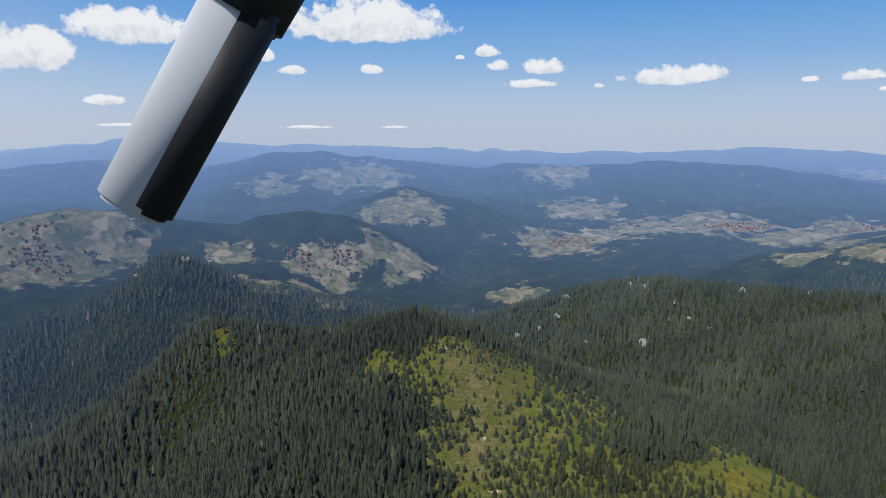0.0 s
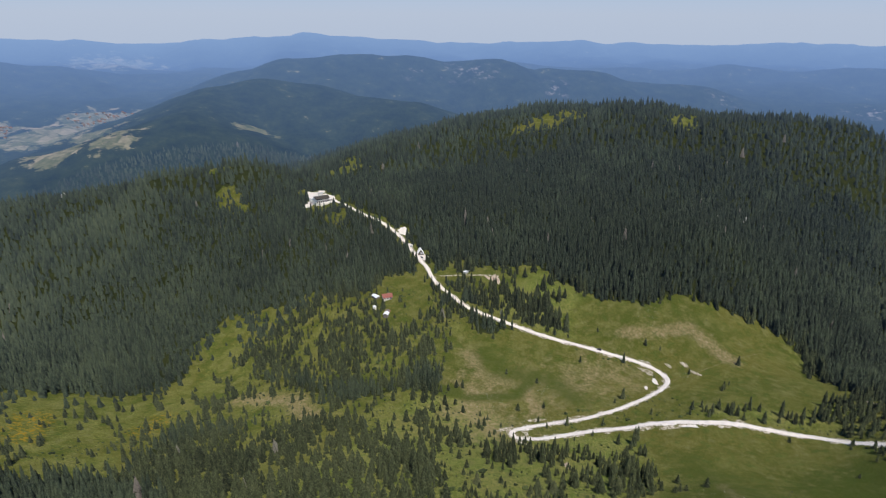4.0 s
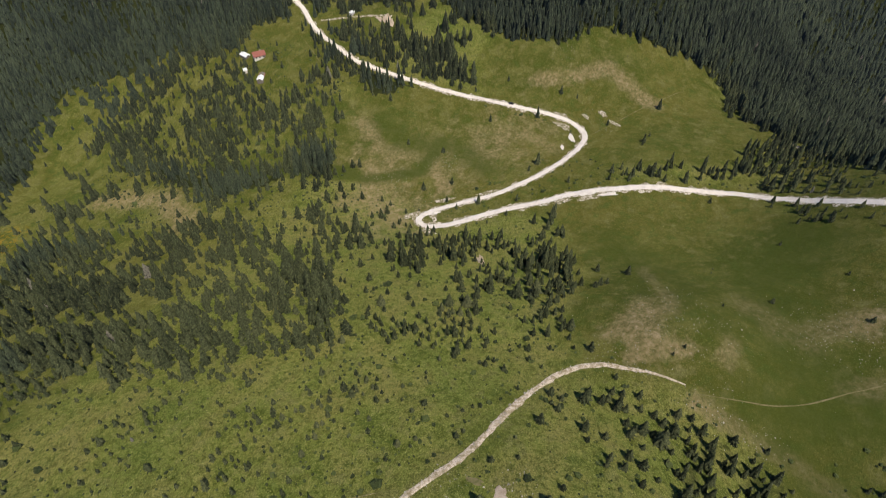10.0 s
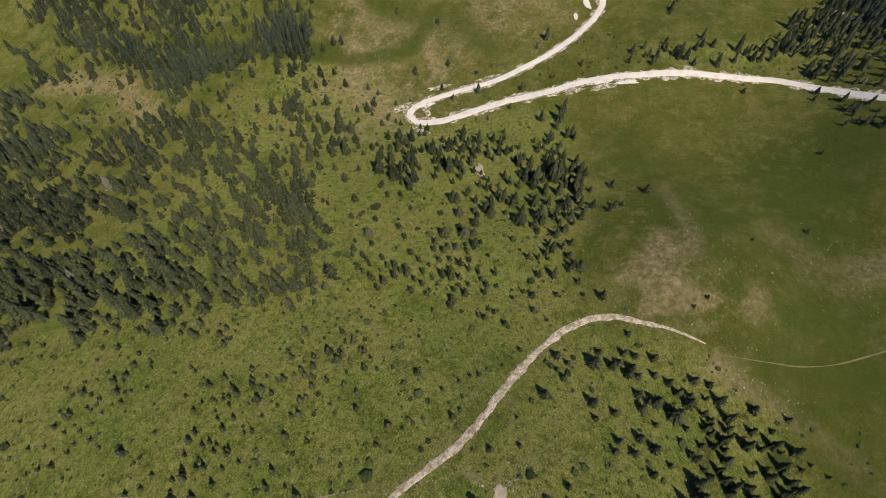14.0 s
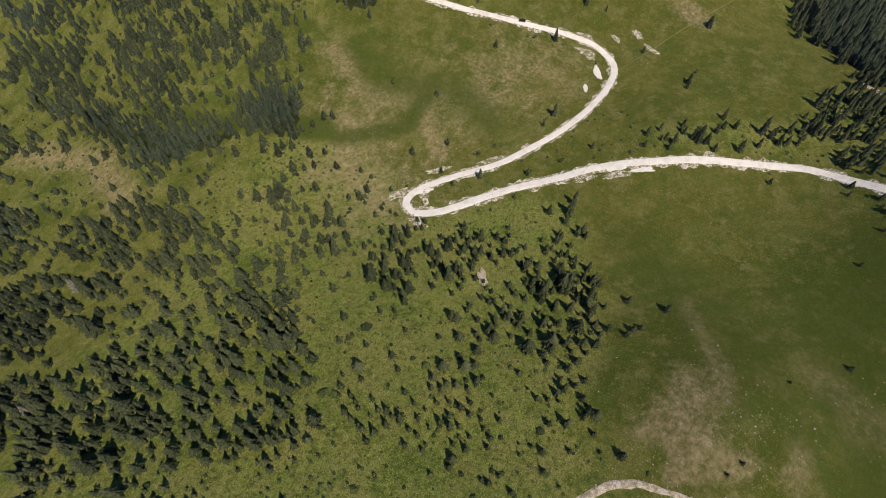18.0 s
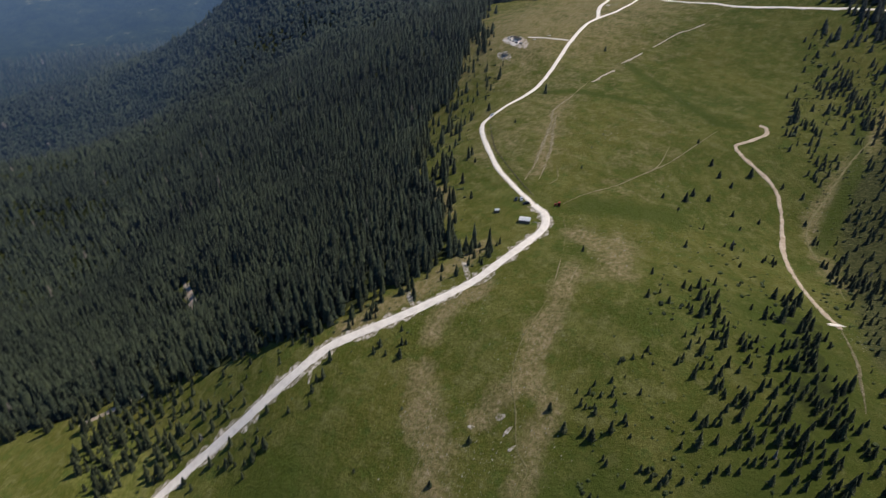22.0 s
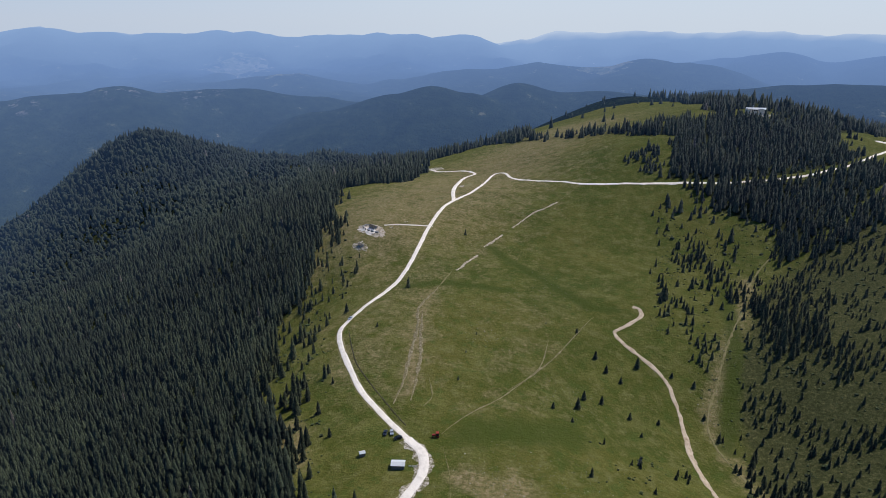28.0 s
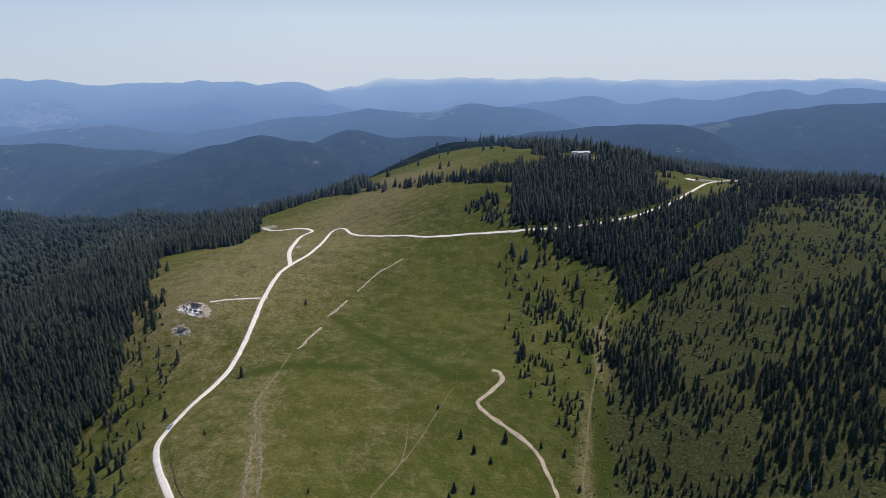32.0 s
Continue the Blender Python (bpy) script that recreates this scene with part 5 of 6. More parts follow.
def build_hotel():
    h = thing("mountain_lodge", 704, 566, radians(-28), "white two-storey mountain lodge with a dark hipped roof and terrace", "lodge", lift=1.0)
    block("podium", WHITE_WALL, h, 3, -9.5, -5, 24, 8, 5.2, "white walled terrace", 0.1)
    block("ground_floor", WHITE_WALL, h, 0, 0, -4, 24, 12, 7.0)
    block("upper_floor", WHITE_WALL, h, -2.5, 0.6, 3.0, 18, 10, 2.6)
    block("balcony", CONCRETE, h, 0, -6.3, 2.9, 26, 1.6, 0.25)
    block("railing", WHITE_WALL, h, 0, -12.3, 0.2, 27, 0.15, 1.0)
    windows(h, -6.05, 0.5, [-10.5 + 3 * i for i in range(8)], 1.6, 1.5)
    windows(h, -4.45, 3.7, [-9.7 + 2.9 * i for i in range(6)], 1.8, 1.3)
    gable_roof("roof", DARK_ROOF, h, -2.5, 0.6, 5.6, 18.5, 11, 2.4, 1.0, 0.3, "dark brown sheet roof")
    for x in (-7.5, -2.5, 2.5):
        block("dormer", DARK_ROOF, h, x, -2.5, 6.0, 2.6, 2.4, 1.4)
    block("tower", WHITE_WALL, h, 3, 15, -1, 6, 5, 8.5, "white plastered service tower", 0.1)
    block("tower_cap", CONCRETE, h, 3, 15, 7.5, 6.6, 5.6, 0.4)
    block("annex", WHITE_WALL, h, -9, 12, -2, 9, 7, 5.5)
    block("steps", CONCRETE, h, 11, -14, -3.6, 4, 4, 1.2)


def build_hut():
    h = thing("red_roofed_hut", 536, 349, radians(-43), "small white mountain hut with a red tiled roof", "hut")
    gable_wall("wall", WHITE_WALL, h, 0, 0, 0, 9, 6.5, 3.2, 2.4)
    gable_roof("roof", RED_TILE, h, 0, 0, 3.2, 9, 6.5, 2.4, 0.7, 0.2, "red tiled roof")
    windows(h, -3.3, 1.0, (-2.8, 0, 2.8), 1.0, 1.2)
    block("door", GREY_WOOD, h, 3.9, -3.3, 0, 0.95, 0.12, 2.05)
    block("chimney", CONCRETE, h, 2, 0.8, 4.6, 0.6, 0.6, 1.6)
    s = thing("metal_shed", 535, 362, radians(70), "low shed with a curved pale metal roof", "shed")
    gable_wall("wall", GREY_WOOD, s, 0, 0, 0, 8, 4.5, 2.2, 0.8)
    gable_roof("roof", METAL_ROOF, s, 0, 0, 2.2, 8, 4.5, 0.8, 0.4, 0.1, "pale sheet-metal roof")
    s = thing("long_shed", 513, 334, radians(20), "long wooden shed with a rusty and pale metal roof", "shed")
    gable_wall("wall", GREY_WOOD, s, 0, 0, 0, 11, 4.5, 2.2, 1.0)
    gable_roof("roof", METAL_ROOF, s, -2.4, 0, 2.2, 6, 4.5, 1.0, 0.3, 0.1, "pale sheet-metal roof")
    gable_roof("lean_roof", RED_TILE, s, 3.4, 0, 2.1, 4, 4.5, 0.9, 0.3, 0.1, "rust-red roof end")
    s = thing("small_store", 518, 352, radians(40), "little pale box store beside the spruces", "shed")
    gable_wall("wall", WHITE_WALL, s, 0, 0, 0, 4, 3, 2.2, 0.6)
    gable_roof("roof", METAL_ROOF, s, 0, 0, 2.2, 4, 3, 0.6, 0.3, 0.1)


def build_depot():
    s = thing("steep_roofed_house", 643, 374, radians(38), "small dark-gabled house with a steep pale metal roof", "house")
    gable_wall("wall", GREY_WOOD, s, 0, 0, 0, 8, 6.5, 1.6, 4.4, "dark board gable")
    gable_roof("roof", METAL_ROOF, s, 0, 0, 1.6, 8, 6.5, 4.4, 0.5, 0.12, "steep pale sheet-metal roof")
    block("porch", METAL_ROOF, s, -5.2, -1.0, 2.2, 2.6, 4.0, 0.15, "flat pale porch roof")
    for y in (-2.8, 0.8):
        block("porch_post", GREY_WOOD, s, -6.3, y, -0.3, 0.14, 0.14, 2.5)
    windows(s, -3.35, 0.4, (-2.0, 1.6), 0.9, 0.9)
    # thin dark slab stands for the shade inside an open door
    block("door", DARK_GLASS, s, -4.05, -0.6, 0, 0.12, 1.0, 2.0, "dark slab painting the shade of an open doorway")
    s = thing("roadside_shed", 622, 304, radians(-10), "small flat pale store beside the road's gravel apron", "shed")
    block("wall", CONCRETE, s, 0, 0, -1, 5, 3, 3.2)
    block("roof", METAL_ROOF, s, 0, 0, 2.2, 5.5, 3.5, 0.2)


def build_meadow_shed():
    s = thing("meadow_shed", 374, -235, radians(12), "little shed with a bright corrugated metal roof beside the road bend", "shed")
    gable_wall("wall", GREY_WOOD, s, 0, 0, 0, 5.8, 3.8, 2.2, 0.6, "weathered board walls")
    roof = gable_roof("roof", METAL_ROOF, s, 0, 0, 2.2, 5.8, 3.8, 0.6, 0.35, 0.08, "bright galvanised roof")
    for i in range(8):
        block("rib", METAL_ROOF, roof, -2.8 + i * 0.8, 0, 2.84, 0.08, 0.6, 0.06)
    block("door", GREY_WOOD, s, 1.0, 1.95, 0, 1.0, 0.1, 1.95)
    f = thing("plank_fence", 367.5, -236.5, radians(12), "short low pale plank fence beside the shed", "fence")
    for i in range(4):
        block("post", GREY_WOOD, f, -2 + i * 1.3, 0, -0.4, 0.12, 0.12, 1.4)
    for z in (0.35, 0.75):
        block("rail", WHITE_WALL, f, 0, 0, z, 4.4, 0.06, 0.14)
    s = thing("small_hut", 393, -239, radians(35), "tiny grey board hut with a pale metal roof on the grass", "hut")
    gable_wall("wall", GREY_WOOD, s, 0, 0, 0, 2.6, 2.0, 1.9, 0.6)
    gable_roof("roof", METAL_ROOF, s, 0, 0, 1.9, 2.6, 2.0, 0.6, 0.2, 0.07)


def build_farms():
    f = thing("stone_farm", 486, -510, radians(150), "low dark-roofed stone farm in a walled rubble yard", "farm")
    gable_wall("wall", CONCRETE, f, 0, 0, 0, 7, 3.6, 1.9, 0.9, "grey stone walls")
    gable_roof("roof", DARK_ROOF, f, 0, 0, 1.9, 7, 3.6, 0.9, 0.4, 0.15)
    for i in range(11):
        a = radians(95 + i * 21)
        b = block("yard_wall", ROCK, f, 3 + 14 * math.cos(a), 6.5 * math.sin(a), -0.6, 3.2, 0.9, 1.5, "", 0.12)
        b.matrix_basis = Matrix.Translation((3 + 14 * math.cos(a), 6.5 * math.sin(a), 0)) @ Matrix.Rotation(a + 1.57, 4, "Z") @ Matrix.Translation((-3 - 14 * math.cos(a), -6.5 * math.sin(a), 0))
    f = thing("stone_hut", 487, -482, radians(140), "small half-ruined stone hut with a dark opening", "hut")
    gable_wall("wall", ROCK, f, 0, 0, 0, 5, 3.6, 1.6, 0.9)
    gable_roof("roof", GREY_WOOD, f, 0.4, 0, 1.6, 4.6, 3.6, 0.9, 0.3, 0.12)
    # no hole in the wall: a dark slab paints the opening's shade
    block("doorway", DARK_GLASS, f, -2.5, 0, 0, 0.12, 1.0, 1.5, "dark slab painting the shade of an open doorway")
    for x, y in ((466, -519), (461, -528), (470, -512)):
        r = thing("hay_rack", x, y, radians(30), "small pale wooden hay rack on the meadow", "hay rack", "hay racks by the farm")
        for sx in (-1.1, 1.1):
            for sy in (-0.7, 0.7):
                block("leg", GREY_WOOD, r, sx, sy, -0.2, 0.12, 0.12, 1.7)
        for sy in (-0.7, 0, 0.7):
            block("slat", WHITE_WALL, r, 0, sy, 1.45, 2.6, 0.16, 0.08)


def build_chalet():
    c = thing("hilltop_chalet", 108, -915, radians(8), "long white hilltop building with two gables above the spruces", "building", lift=3.8)
    gable_wall("wall", WHITE_WALL, c, 0, 0, -4, 24, 7, 6.5, 1.6)
    gable_roof("roof", METAL_ROOF, c, 0, 0, 2.5, 24, 7, 1.6, 0.7, 0.2, "bright white sheet roof")
    for x in (-6, 9):
        g = block("gable", WHITE_WALL, c, x, 4.2, -4, 5, 2.2, 7.2)
        block("gable_cap", METAL_ROOF, g, x, 4.2, 3.2, 5.6, 2.8, 0.35)
    windows(c, 3.55, 0.2, (-10.5, 0, 2.5), 1.6, 1.4, 1)
    block("chimney", CONCRETE, c, 4, 0, 5, 0.9, 0.9, 2.2)


def wheel(name, parent, x, y, r, w, rim):
    bm = bmesh.new()
    bmesh.ops.create_cone(bm, cap_ends=True, segments=14, radius1=r, radius2=r, depth=w, matrix=Matrix.Translation((x, y, r)) @ Matrix.Rotation(radians(90), 4, "X"))
    wh = solid(name, bm, RUBBER, parent)
    bm = bmesh.new()
    bmesh.ops.create_cone(bm, cap_ends=True, segments=10, radius1=r * 0.55, radius2=r * 0.55, depth=w + 0.03, matrix=Matrix.Translation((x, y, r)) @ Matrix.Rotation(radians(90), 4, "X"))
    solid("rim", bm, rim, wh)


def car(x, y, turn, paint, label):
    c = thing("car", x, y, turn, label, "car", "parked cars", 0.32)
    bm = bmesh.new()
    side = [(-2.1, 0.35), (-2.1, 0.85), (-1.9, 0.95), (-1.5, 1.0), (-1.05, 1.45), (0.55, 1.47), (1.15, 0.98), (1.95, 0.88), (2.1, 0.7), (2.1, 0.35)]
    ends = [[bm.verts.new((px, s * (0.86 if pz < 1.2 else 0.68), pz)) for px, pz in side] for s in (-1, 1)]
    bm.faces.new(ends[0])
    bm.faces.new(ends[1][::-1])
    for i in range(len(side)):
        j = (i + 1) % len(side)
        bm.faces.new((ends[0][i], ends[1][i], ends[1][j], ends[0][j]))
    solid("body", bm, paint, c)
    for name, px, sx, py in (("side_window", -0.25, 1.7, -0.79), ("side_window", -0.25, 1.7, 0.79)):
        block(name, DARK_GLASS, c, px, py, 1.05, sx, 0.06, 0.3)
    for px, tilt in ((0.86, 52), (-1.29, -50)):
        bm = bmesh.new()
        bmesh.ops.create_cube(bm, size=1, matrix=Matrix.Translation((px, 0, 1.235)) @ Matrix.Rotation(radians(tilt), 4, "Y") @ Matrix.Diagonal((0.62, 1.32, 0.05, 1)))
        solid("windscreen", bm, DARK_GLASS, c)
    for px in (-1.3, 1.3):
        for py in (-0.78, 0.78):
            wheel("wheel", c, px, py, 0.32, 0.2, METAL_ROOF)
    for py in (-0.6, 0.6):
        block("headlight", METAL_ROOF, c, 2.08, py, 0.66, 0.06, 0.3, 0.14)
    return c


def build_vehicles():
    dark = plain_material("dark_blue_car_paint", (0.03, 0.04, 0.06), 0.3, 0.2, 0.1)
    silver = plain_material("silver_car_paint", (0.55, 0.57, 0.60), 0.3, 0.4, 0.1)
    black = plain_material("black_car_paint", (0.02, 0.02, 0.022), 0.3, 0.1, 0.1)
    red = plain_material("red_machine_paint", (0.42, 0.045, 0.03), 0.4, 0.1, 0.3)
    car(388, -257.5, radians(100), dark, "dark blue car parked on the grass beside the road")
    car(385, -258.5, radians(112), silver, "silver car parked on the grass beside the road")
    car(380.5, -254.8, radians(40), black, "black car parked at the road's edge")
    car(552, 135.5, radians(95), black, "black car standing on the pale gravel road")
    car(653, 393, radians(60), silver, "silver car parked on the gravel lay-by")
    car(634, 367, radians(60), dark, "dark blue car parked beside the metal-roofed shed")
    car(452.5, -372, radians(80), silver, "silver car standing on the ridge road")
    t = thing("tractor", 363, -261, radians(20), "red tractor standing on rubble beside the road bend", "tractor", "", 0.25)
    block("body", red, t, 0.9, 0, 0.7, 2.2, 0.9, 0.8, "", 0.08)
    block("cab", red, t, -0.7, 0, 0.8, 1.3, 1.4, 1.5, "", 0.08)
    block("cab_glass", DARK_GLASS, t, -0.7, 0, 1.35, 1.36, 1.46, 0.65)
    block("cab_roof", red, t, -0.7, 0, 2.3, 1.6, 1.7, 0.15, "", 0.04)
    for y in (-0.85, 0.85):
        wheel("rear_wheel", t, -0.8, y, 0.75, 0.45, red)
        wheel("front_wheel", t, 1.5, y, 0.45, 0.3, red)
    e = thing("excavator", -28, -853, radians(-20), "red excavator on the bare gravel site", "excavator", "", 0.3)
    for y in (-1.1, 1.1):
        block("track", RUBBER, e, 0, y, 0, 3.6, 0.6, 0.8, "", 0.15)
    block("body", red, e, -0.4, 0, 0.9, 3.4, 2.4, 1.2, "", 0.1)
    block("cab", DARK_GLASS, e, 0.6, 0.6, 2.1, 1.4, 1.1, 1.2, "", 0.06)
    for name, x, z, tilt, l in (("boom", 2.6, 2.6, -35, 4.0), ("arm", 4.9, 2.6, 50, 2.6)):
        bm = bmesh.new()
        bmesh.ops.create_cube(bm, size=1, matrix=Matrix.Translation((x, 0, z)) @ Matrix.Rotation(radians(tilt), 4, "Y") @ Matrix.Diagonal((l, 0.35, 0.5, 1)))
        solid(name, bm, red, e)
    block("bucket", RUBBER, e, 5.7, 0, 0.6, 0.9, 1.0, 0.9, "", 0.1)


def build_road_fence():
    """Weathered posts with two rails of wire along the ditch of the ridge road."""
    line = smooth_path([(446, -353), (428, -319), (411, -298), (391, -277), (380, -266)], 3.2)
    f = thing("post_fence", *line[0], 0, "row of weathered wooden posts with wire along the ridge road", "fence")
    foot = f.matrix_basis.translation
    tops = []
    for x, y in line:
        z = float(ground_z(x, y)) - foot.z
        block("post", GREY_WOOD, f, x - foot.x, y - foot.y, z - 0.3, 0.16, 0.16, 1.4, "", 0.02)
        tops.append(Vector((x - foot.x, y - foot.y, z + 0.95)))
    for drop in (0.0, 0.4):
        bm = bmesh.new()
        rows = [[bm.verts.new(p + Vector((0, 0, dz - drop))) for dz in (-0.03, 0.03)] for p in tops]
        for a, b in zip(rows, rows[1:]):
            bm.faces.new((a[0], b[0], b[1], a[1]))
        bmesh.ops.solidify(bm, geom=bm.faces[:], thickness=0.03)
        solid("wire", bm, GREY_WOOD, f)


build_road_fence()
build_hotel()
build_hut()
build_depot()
build_meadow_shed()
build_farms()
build_chalet()
build_vehicles()


# ---- rocks, stones and low shrubs ----
def strewn(name, x, y, size, flat, sink, mat, label, category, rough=0.3):
    """Many small lumps on the ground as one mesh."""
    shapes = [lump(s, rough) for s in range(5)]
    z, vs, fs, ts, base = ground_z(x, y), [], [], [], 0
    for k, (v, f) in enumerate(shapes):
        at = np.arange(k, len(x), 5)
        spin, s = np.random.rand(len(at))[:, None] * 6.28, size[at][:, None]
        px, py = x[at][:, None] + (v[:, 0] * np.cos(spin) - v[:, 1] * np.sin(spin)) * s, y[at][:, None] + (v[:, 0] * np.sin(spin) + v[:, 1] * np.cos(spin)) * s
        pz = z[at][:, None] + (v[:, 2] * flat + flat - sink) * s
        vs.append(np.stack([px, py, pz], -1).reshape(-1, 3))
        fs.append((f[None] + (base + np.arange(len(at)) * len(v))[:, None, None]).reshape(-1, 3))
        ts.append(np.repeat(np.random.rand(len(at)) * 0.9, len(v)))
        base += len(at) * len(v)
    me = raw_mesh(name, np.concatenate(vs), np.concatenate(fs), mat)
    point_values(me, "tone", np.concatenate(ts))
    return tagged(new(name, me), label, category, kind="stuff")


def around(spots, each):
    """Places strewn round each spot of x, y, radius."""
    xs, ys = [], []
    for cx, cy, r in spots:
        n = int(each * r)
        xs.append(cx + np.random.randn(n) * r * 0.5)
        ys.append(cy + np.random.randn(n) * r * 0.5)
    return np.concatenate(xs), np.concatenate(ys)


STONE_SPOTS = [(360, -95, 26), (345, -70, 28), (325, -100, 24), (335, -140, 20), (335, 10, 24), (380, -160, 18), (330, -235, 22), (300, 25, 14), (222, -356, 16), (206, -413, 16), (300, -250, 26), (285, -12, 14), (275, -30, 12), (322, -10, 22), (345, -55, 20), (335, -85, 22), (545, 62, 10), (560, 70, 8), (398, 152, 14), (450, 62, 10), (430, 150, 10), (620, 108, 14), (400, -160, 18), (385, -190, 16), (420, -205, 14),
         (480, 20, 10), (360, -365, 14), (320, -225, 16), (487, -500, 16), (390, -520, 8), (360, -595, 10), (440, -680, 10), (222, 50, 8), (215, 70, 8), (205, -225, 10), (470, 160, 14), (440, 190, 16), (300, -330, 30), (330, -450, 30)]
sx, sy = around(STONE_SPOTS, 7.0)
strewn("meadow_stones", sx, sy, np.random.lognormal(-1.95, 0.38, len(sx)), 0.5, 0.35, PALE_STONE, "pale limestone stones strewn over the grass", "stones")

tp = np.array(smooth_path(TRACK[9:21], 0.11))
tp = tp + np.random.randn(*tp.shape) * 0.75
strewn("track_stones", tp[:, 0], tp[:, 1], np.random.lognormal(-1.85, 0.4, len(tp)), 0.5, 0.1, PALE_STONE, "loose pale limestone rubble on the washed-out track", "stones")


def build_shrubs():
    n = 40000
    x, y = np.random.uniform(-80, 560, n), np.random.uniform(-620, 430, n)
    share, tall = tree_plan(x, y)
    clump = value_noise(x, y, 24, 51, 3)
    want = np.where(share < 0.02, 0.0, np.where(share < 0.6, 0.46 + 0.8 * clump, 0.0))
    keep = np.random.rand(n) < want
    x, y = x[keep], y[keep]
    strewn("low_shrubs", x, y, np.random.lognormal(-0.55, 0.45, len(x)), 0.55, 0.25, SHRUB, "low green juniper and bilberry shrubs between the young spruces", "shrubs", 0.35)


SHRUB = spruce_material("low_shrub_leaves")
for n in SHRUB.node_tree.nodes:
    if n.type == "VALTORGB" and len(n.color_ramp.elements) == 5:
        for e, c in zip(n.color_ramp.elements, ((0.036, 0.054, 0.014), (0.055, 0.074, 0.018), (0.075, 0.094, 0.022), (0.09, 0.105, 0.026), (0.10, 0.11, 0.03))):
            e.color = (*c, 1)
build_shrubs()


def outcrop(x, y, wide, high, seed):
    """A broken limestone outcrop standing out of the woods."""
    rnd = random.Random(seed)
    root = thing("rock_outcrop", x, y, rnd.uniform(0, 6), "pale limestone outcrop standing out of the spruce forest", "rock", "rock outcrops in the forest")
    for i in range(5):
        bm = bmesh.new()
        bmesh.ops.create_icosphere(bm, subdivisions=3, radius=1)
        s = rnd.uniform(0.4, 0.8)
        for v in bm.verts:
            n = noise.fractal(v.co * 1.6 + Vector((seed * 3.1, i * 7.7, 0)), 1.0, 2.0, 4)
            v.co = Vector((v.co.x * wide * 0.45 * s, v.co.y * wide * 0.3 * s, v.co.z * high * s)) * (1 + 0.4 * n)
        bmesh.ops.translate(bm, verts=bm.verts[:], vec=(rnd.uniform(-0.45, 0.45) * wide, rnd.uniform(-0.25, 0.25) * wide, 0))
        solid("boulder", bm, ROCK, root)


for i, (x, y, w, h) in enumerate([(529, 1071, 26, 34), (602, 1000, 14, 20), (396, 1196, 26, 20), (380, 1229, 20, 22), (268, 1120, 12, 26), (266, 1081, 16, 16), (346, 1027, 34, 30), (424, 1113, 18, 14), (446, 1005, 16, 14), (233, 1206, 22, 20),
                                  (197, 1187, 18, 16), (153, 1181, 20, 18), (261, 1269, 20, 18), (434, 1060, 16, 10), (-647, 1322, 16, 20), (-560, 1368, 30, 16), (930, 60, 20, 14), (900, 85, 14, 12)]):
    outcrop(x, y, w * 0.62, h * 0.55, i)


# ---- villages in the valleys ----
def village(x, y, reach, count, seed):
    rnd = np.random.RandomState(seed)
    walls, roofs = bmesh.new(), bmesh.new()
    root = tagged(new("far_village"), "far-off village of white houses with red roofs in the fields", "village", "villages in the valley")
    for _ in range(count):
        hx, hy = x + rnd.randn() * reach * 0.5, y + rnd.randn() * reach * 0.32
        z, s, a = float(land(np.array(hx), np.array(hy))), rnd.uniform(5, 9), rnd.uniform(0, 3)
        m = Matrix.Translation((hx, hy, z)) @ Matrix.Rotation(a, 4, "Z")
        bmesh.ops.create_cube(walls, size=1, matrix=m @ Matrix.Translation((0, 0, 2)) @ Matrix.Diagonal((s, s * 0.75, 6, 1)))
        bmesh.ops.create_cone(roofs, segments=4, cap_ends=True, radius1=s * 0.8, radius2=s * 0.15, depth=2.6, matrix=m @ Matrix.Translation((0, 0, 6.3)) @ Matrix.Rotation(radians(45), 4, "Z"))
    solid("walls", walls, FAR_WALL, root)
    solid("roofs", roofs, FAR_TILE, root)
    root["kind"] = "stuff"


FAR_WALL = plain_material("far_white_walls", (0.42, 0.43, 0.46), 0.9)
FAR_TILE = plain_material("far_red_roofs", (0.26, 0.17, 0.16), 0.9)
for i, (x, y, r, n) in enumerate([(-966, 1489, 70, 45), (-386, 1774, 70, 40), (-271, 1821, 80, 45), (460, 2248, 110, 80), (1082, 2328, 110, 60), (1495, 2254, 100, 40), (-1010, 1570, 80, 25), (1147, 2357, 90, 40)]):
    village(x, y, r, n, i)

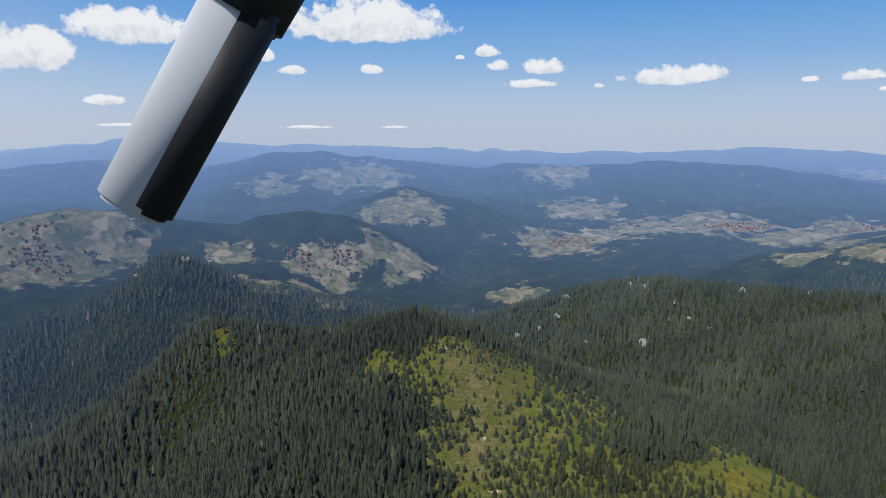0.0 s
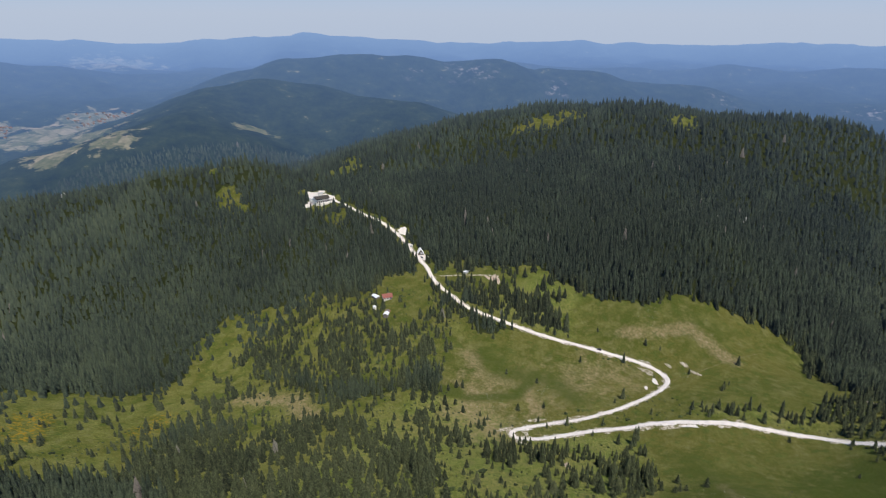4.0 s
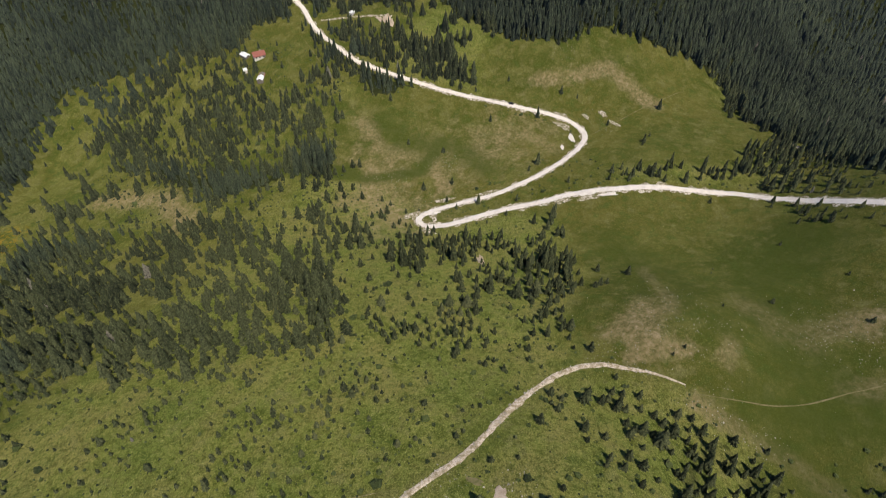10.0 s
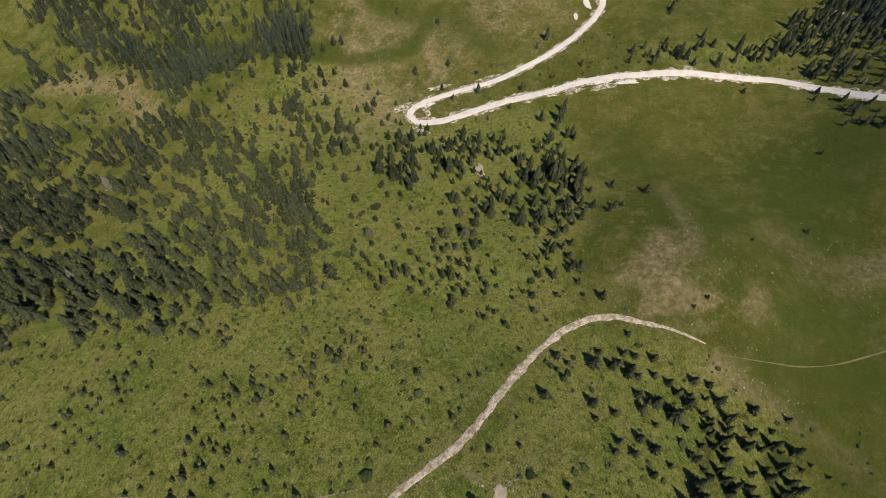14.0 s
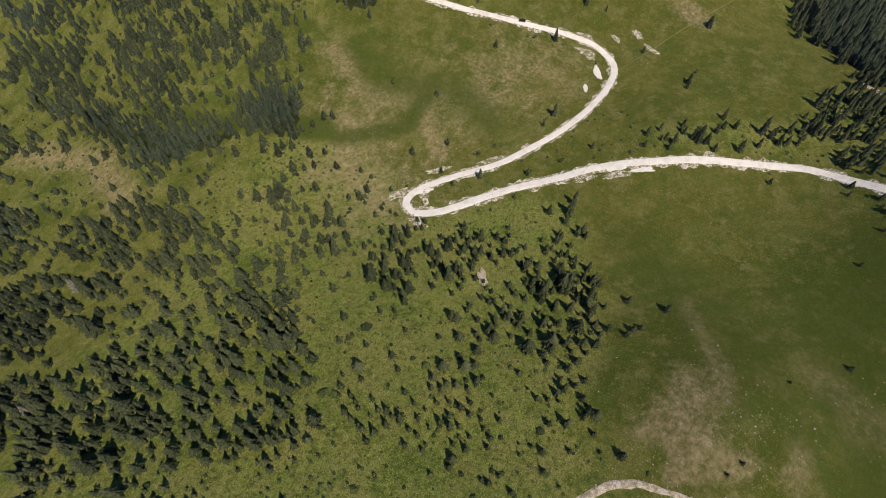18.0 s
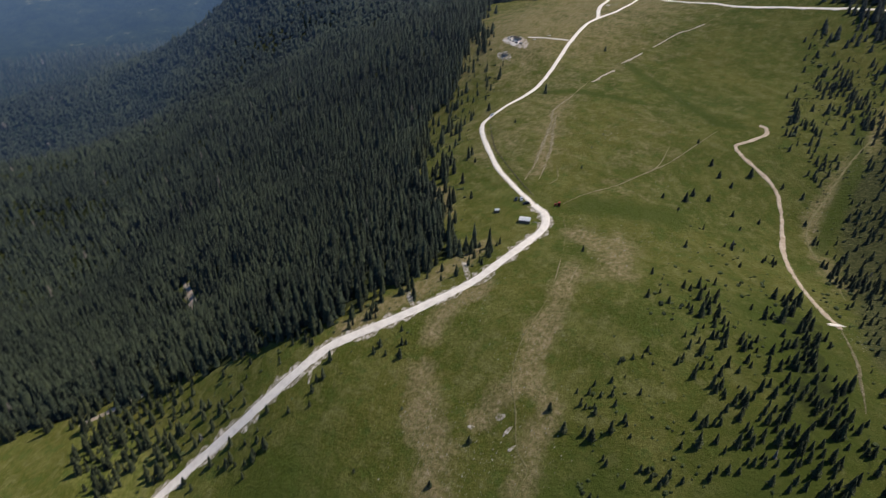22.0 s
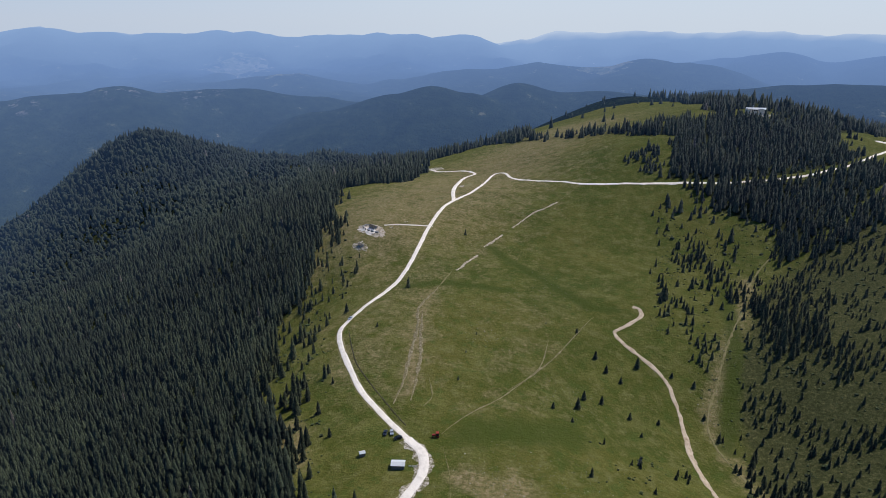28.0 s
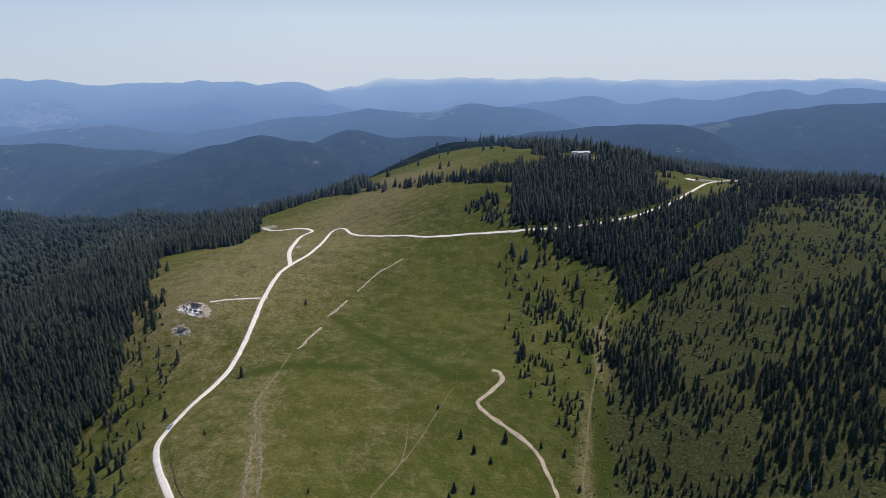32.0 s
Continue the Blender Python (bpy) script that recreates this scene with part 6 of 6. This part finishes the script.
# ---- fair-weather clouds ----
def cloud_material():
    """White vapour, thick in the middle and torn into wisps at the rim; its sunlit top and greyer shaded base are
    painted as emission.
    """
    m = bpy.data.materials.new("painted_sunlit_cloud")
    m.use_nodes = True
    nt = m.node_tree
    nt.nodes.clear()
    u, v = attribute(nt, "along"), attribute(nt, "up")
    low = maths(nt, "MULTIPLY", maths(nt, "MINIMUM", v, 0.0), 1.1)
    reach = maths(nt, "ADD", maths(nt, "MULTIPLY", u, u), maths(nt, "POWER", maths(nt, "ABSOLUTE", maths(nt, "ADD", v, low)), 2.0))
    puffs = maths(nt, "ADD", maths(nt, "MULTIPLY", noise_of(nt, 0.0085, 4, 0.55), 1.5), maths(nt, "MULTIPLY", noise_of(nt, 0.03, 3, 0.55), 0.35))
    body = maths(nt, "SUBTRACT", maths(nt, "SUBTRACT", puffs, 0.30), reach)
    alpha = ramp(nt, body, [(0.0, (0, 0, 0)), (0.10, (0.45, 0.45, 0.45)), (0.26, (1, 1, 1))])
    shade = ramp(nt, maths(nt, "ADD", maths(nt, "MULTIPLY", v, 0.5), maths(nt, "MULTIPLY", noise_of(nt, 0.012, 4, 0.6), 1.0)), [(0.15, (0.60, 0.67, 0.78)), (0.42, (0.84, 0.86, 0.90)), (0.6, (0.98, 0.98, 0.98))])
    glow, clear, out, join = nt.nodes.new("ShaderNodeEmission"), nt.nodes.new("ShaderNodeBsdfTransparent"), nt.nodes.new("ShaderNodeOutputMaterial"), nt.nodes.new("ShaderNodeMixShader")
    nt.links.new(shade, glow.inputs["Color"])
    nt.links.new(alpha, join.inputs[0])
    nt.links.new(clear.outputs[0], join.inputs[1])
    nt.links.new(glow.outputs[0], join.inputs[2])
    nt.links.new(join.outputs[0], out.inputs["Surface"])
    return m


CLOUD = cloud_material()


def cloud(az, up, wide, high, seed, dist=4650.0):
    """A small far cloud in the sky's backdrop; az and up in degrees."""
    d = Vector((math.sin(radians(az)), math.cos(radians(az)), 0))
    side = Vector((d.y, -d.x, 0))
    c = d * (dist + 6 * seed) + Vector((0, 0, 250 + dist * math.tan(radians(up))))
    w, h = dist * math.tan(radians(wide)) * 0.72, dist * math.tan(radians(high)) * 0.9
    corners = [(-1, -1), (1, -1), (1, 1), (-1, 1)]
    me = raw_mesh("cloud", np.array([c + side * (a * w) + Vector((0, 0, b * h)) for a, b in corners]), np.array([[0, 1, 2], [0, 2, 3]]), CLOUD)
    point_values(me, "along", np.array([a * 1.1 for a, b in corners]))
    point_values(me, "up", np.array([b * 1.1 for a, b in corners]))
    tagged(new("backdrop_cloud", me), "small white fair-weather cumulus cloud with a flat base", "cloud", kind="structure")


# bearing, height, width and depth in degrees
CLOUDS = [(-6.3, 8.05, 13.8, 4.0), (-25.0, 7.18, 9.5, 3.14), (-32.5, 5.04, 7.1, 3.81), (-6.1, 4.68, 1.8, 0.95), (-12.8, 4.5, 2.5, 0.76), (-27.3, 1.84, 3.0, 0.86), (-15.2, 5.67, 2.1, 1.43), (4.0, 6.19, 2.2, 1.14), (4.9, 5.02, 1.9, 1.05), (8.7, 4.79, 4.0, 1.62), (7.9, 3.48, 5.2, 0.86), (19.5, 3.86, 8.2, 1.81), (13.5, 3.33, 1.0, 0.48), (29.3, 3.48, 1.3, 0.57), (32.7, 3.6, 2.9, 0.95), (1.6, 5.83, 1.0, 0.43)]
LOW_CLOUDS = [(29.3, 3.49, 1.1, 0.48), (32.5, 3.53, 2.3, 0.67), (36.5, 3.36, 1.6, 0.67), (34.3, 2.66, 1.2, 0.43), (46.9, 2.44, 2.6, 0.76), (47.5, 1.58, 2.4, 0.48), (-4.2, -0.17, 2.4, 0.33), (-12.0, -0.17, 4.3, 0.33), (-25.4, 0.02, 5.7, 0.33)]
for i, (az, up, wide, high) in enumerate(CLOUDS + LOW_CLOUDS):
    cloud(az, up, wide, high, i)


# ---- the aircraft's own leg, beside the lens at the start ----
def build_leg():
    at = pose(0, 0, EYE, TILT) @ pose(METRES * ROWS[0][1], METRES * ROWS[0][2], METRES * ROWS[0][3], 90)

    def place(u, v, deep):
        return at @ Vector((u * deep, v * deep, -deep))

    low, high = place(-0.492, 0.062, 0.30), place(-0.292, 0.43, 0.30)
    axis = (high - low).normalized()
    root = tagged(new("landing_leg"), "light grey plastic landing leg of a drone with a dark bracket", "drone leg")
    root.matrix_basis = Matrix.Translation(low)
    turn = axis.to_track_quat("Z", "Y").to_matrix().to_4x4()
    span = (high - low).length
    # the thin dark cylinder is added to stand for the leg's shaded right side
    for name, radius, start, end, mat in (("leg", 0.0172, 0.0, span, plain_material("light_grey_plastic", (0.66, 0.66, 0.66), 0.75, 0, 0.03, 15)), ("shade_side", 0.0105, 0.002, span * 0.9, plain_material("leg_shade_black", (0.022, 0.022, 0.024), 0.6, 0, 0.1, 40)), ("bracket", 0.0235, span * 0.83, span * 1.25, plain_material("dark_grey_plastic", (0.03, 0.03, 0.035), 0.5, 0, 0.1, 40))):
        bm = bmesh.new()
        bmesh.ops.create_cone(bm, cap_ends=True, segments=32, radius1=radius * 0.96, radius2=radius * 1.04, depth=end - start, matrix=Matrix.Translation((0, 0, (start + end) / 2)))
        bmesh.ops.bevel(bm, geom=[e for e in bm.edges if abs(e.verts[0].co.z - e.verts[1].co.z) < 1e-6], offset=0.0025, segments=3, affect="EDGES")
        if name == "shade_side":
            bmesh.ops.translate(bm, vec=turn.to_3x3().inverted() @ (at.to_3x3() @ Vector((0.0100, -0.0046, 0.0050))), verts=bm.verts[:])
        bmesh.ops.transform(bm, matrix=turn, verts=bm.verts[:])
        for f in bm.faces:
            f.smooth = True
        solid(name, bm, mat, root)


build_leg()
plant_single()
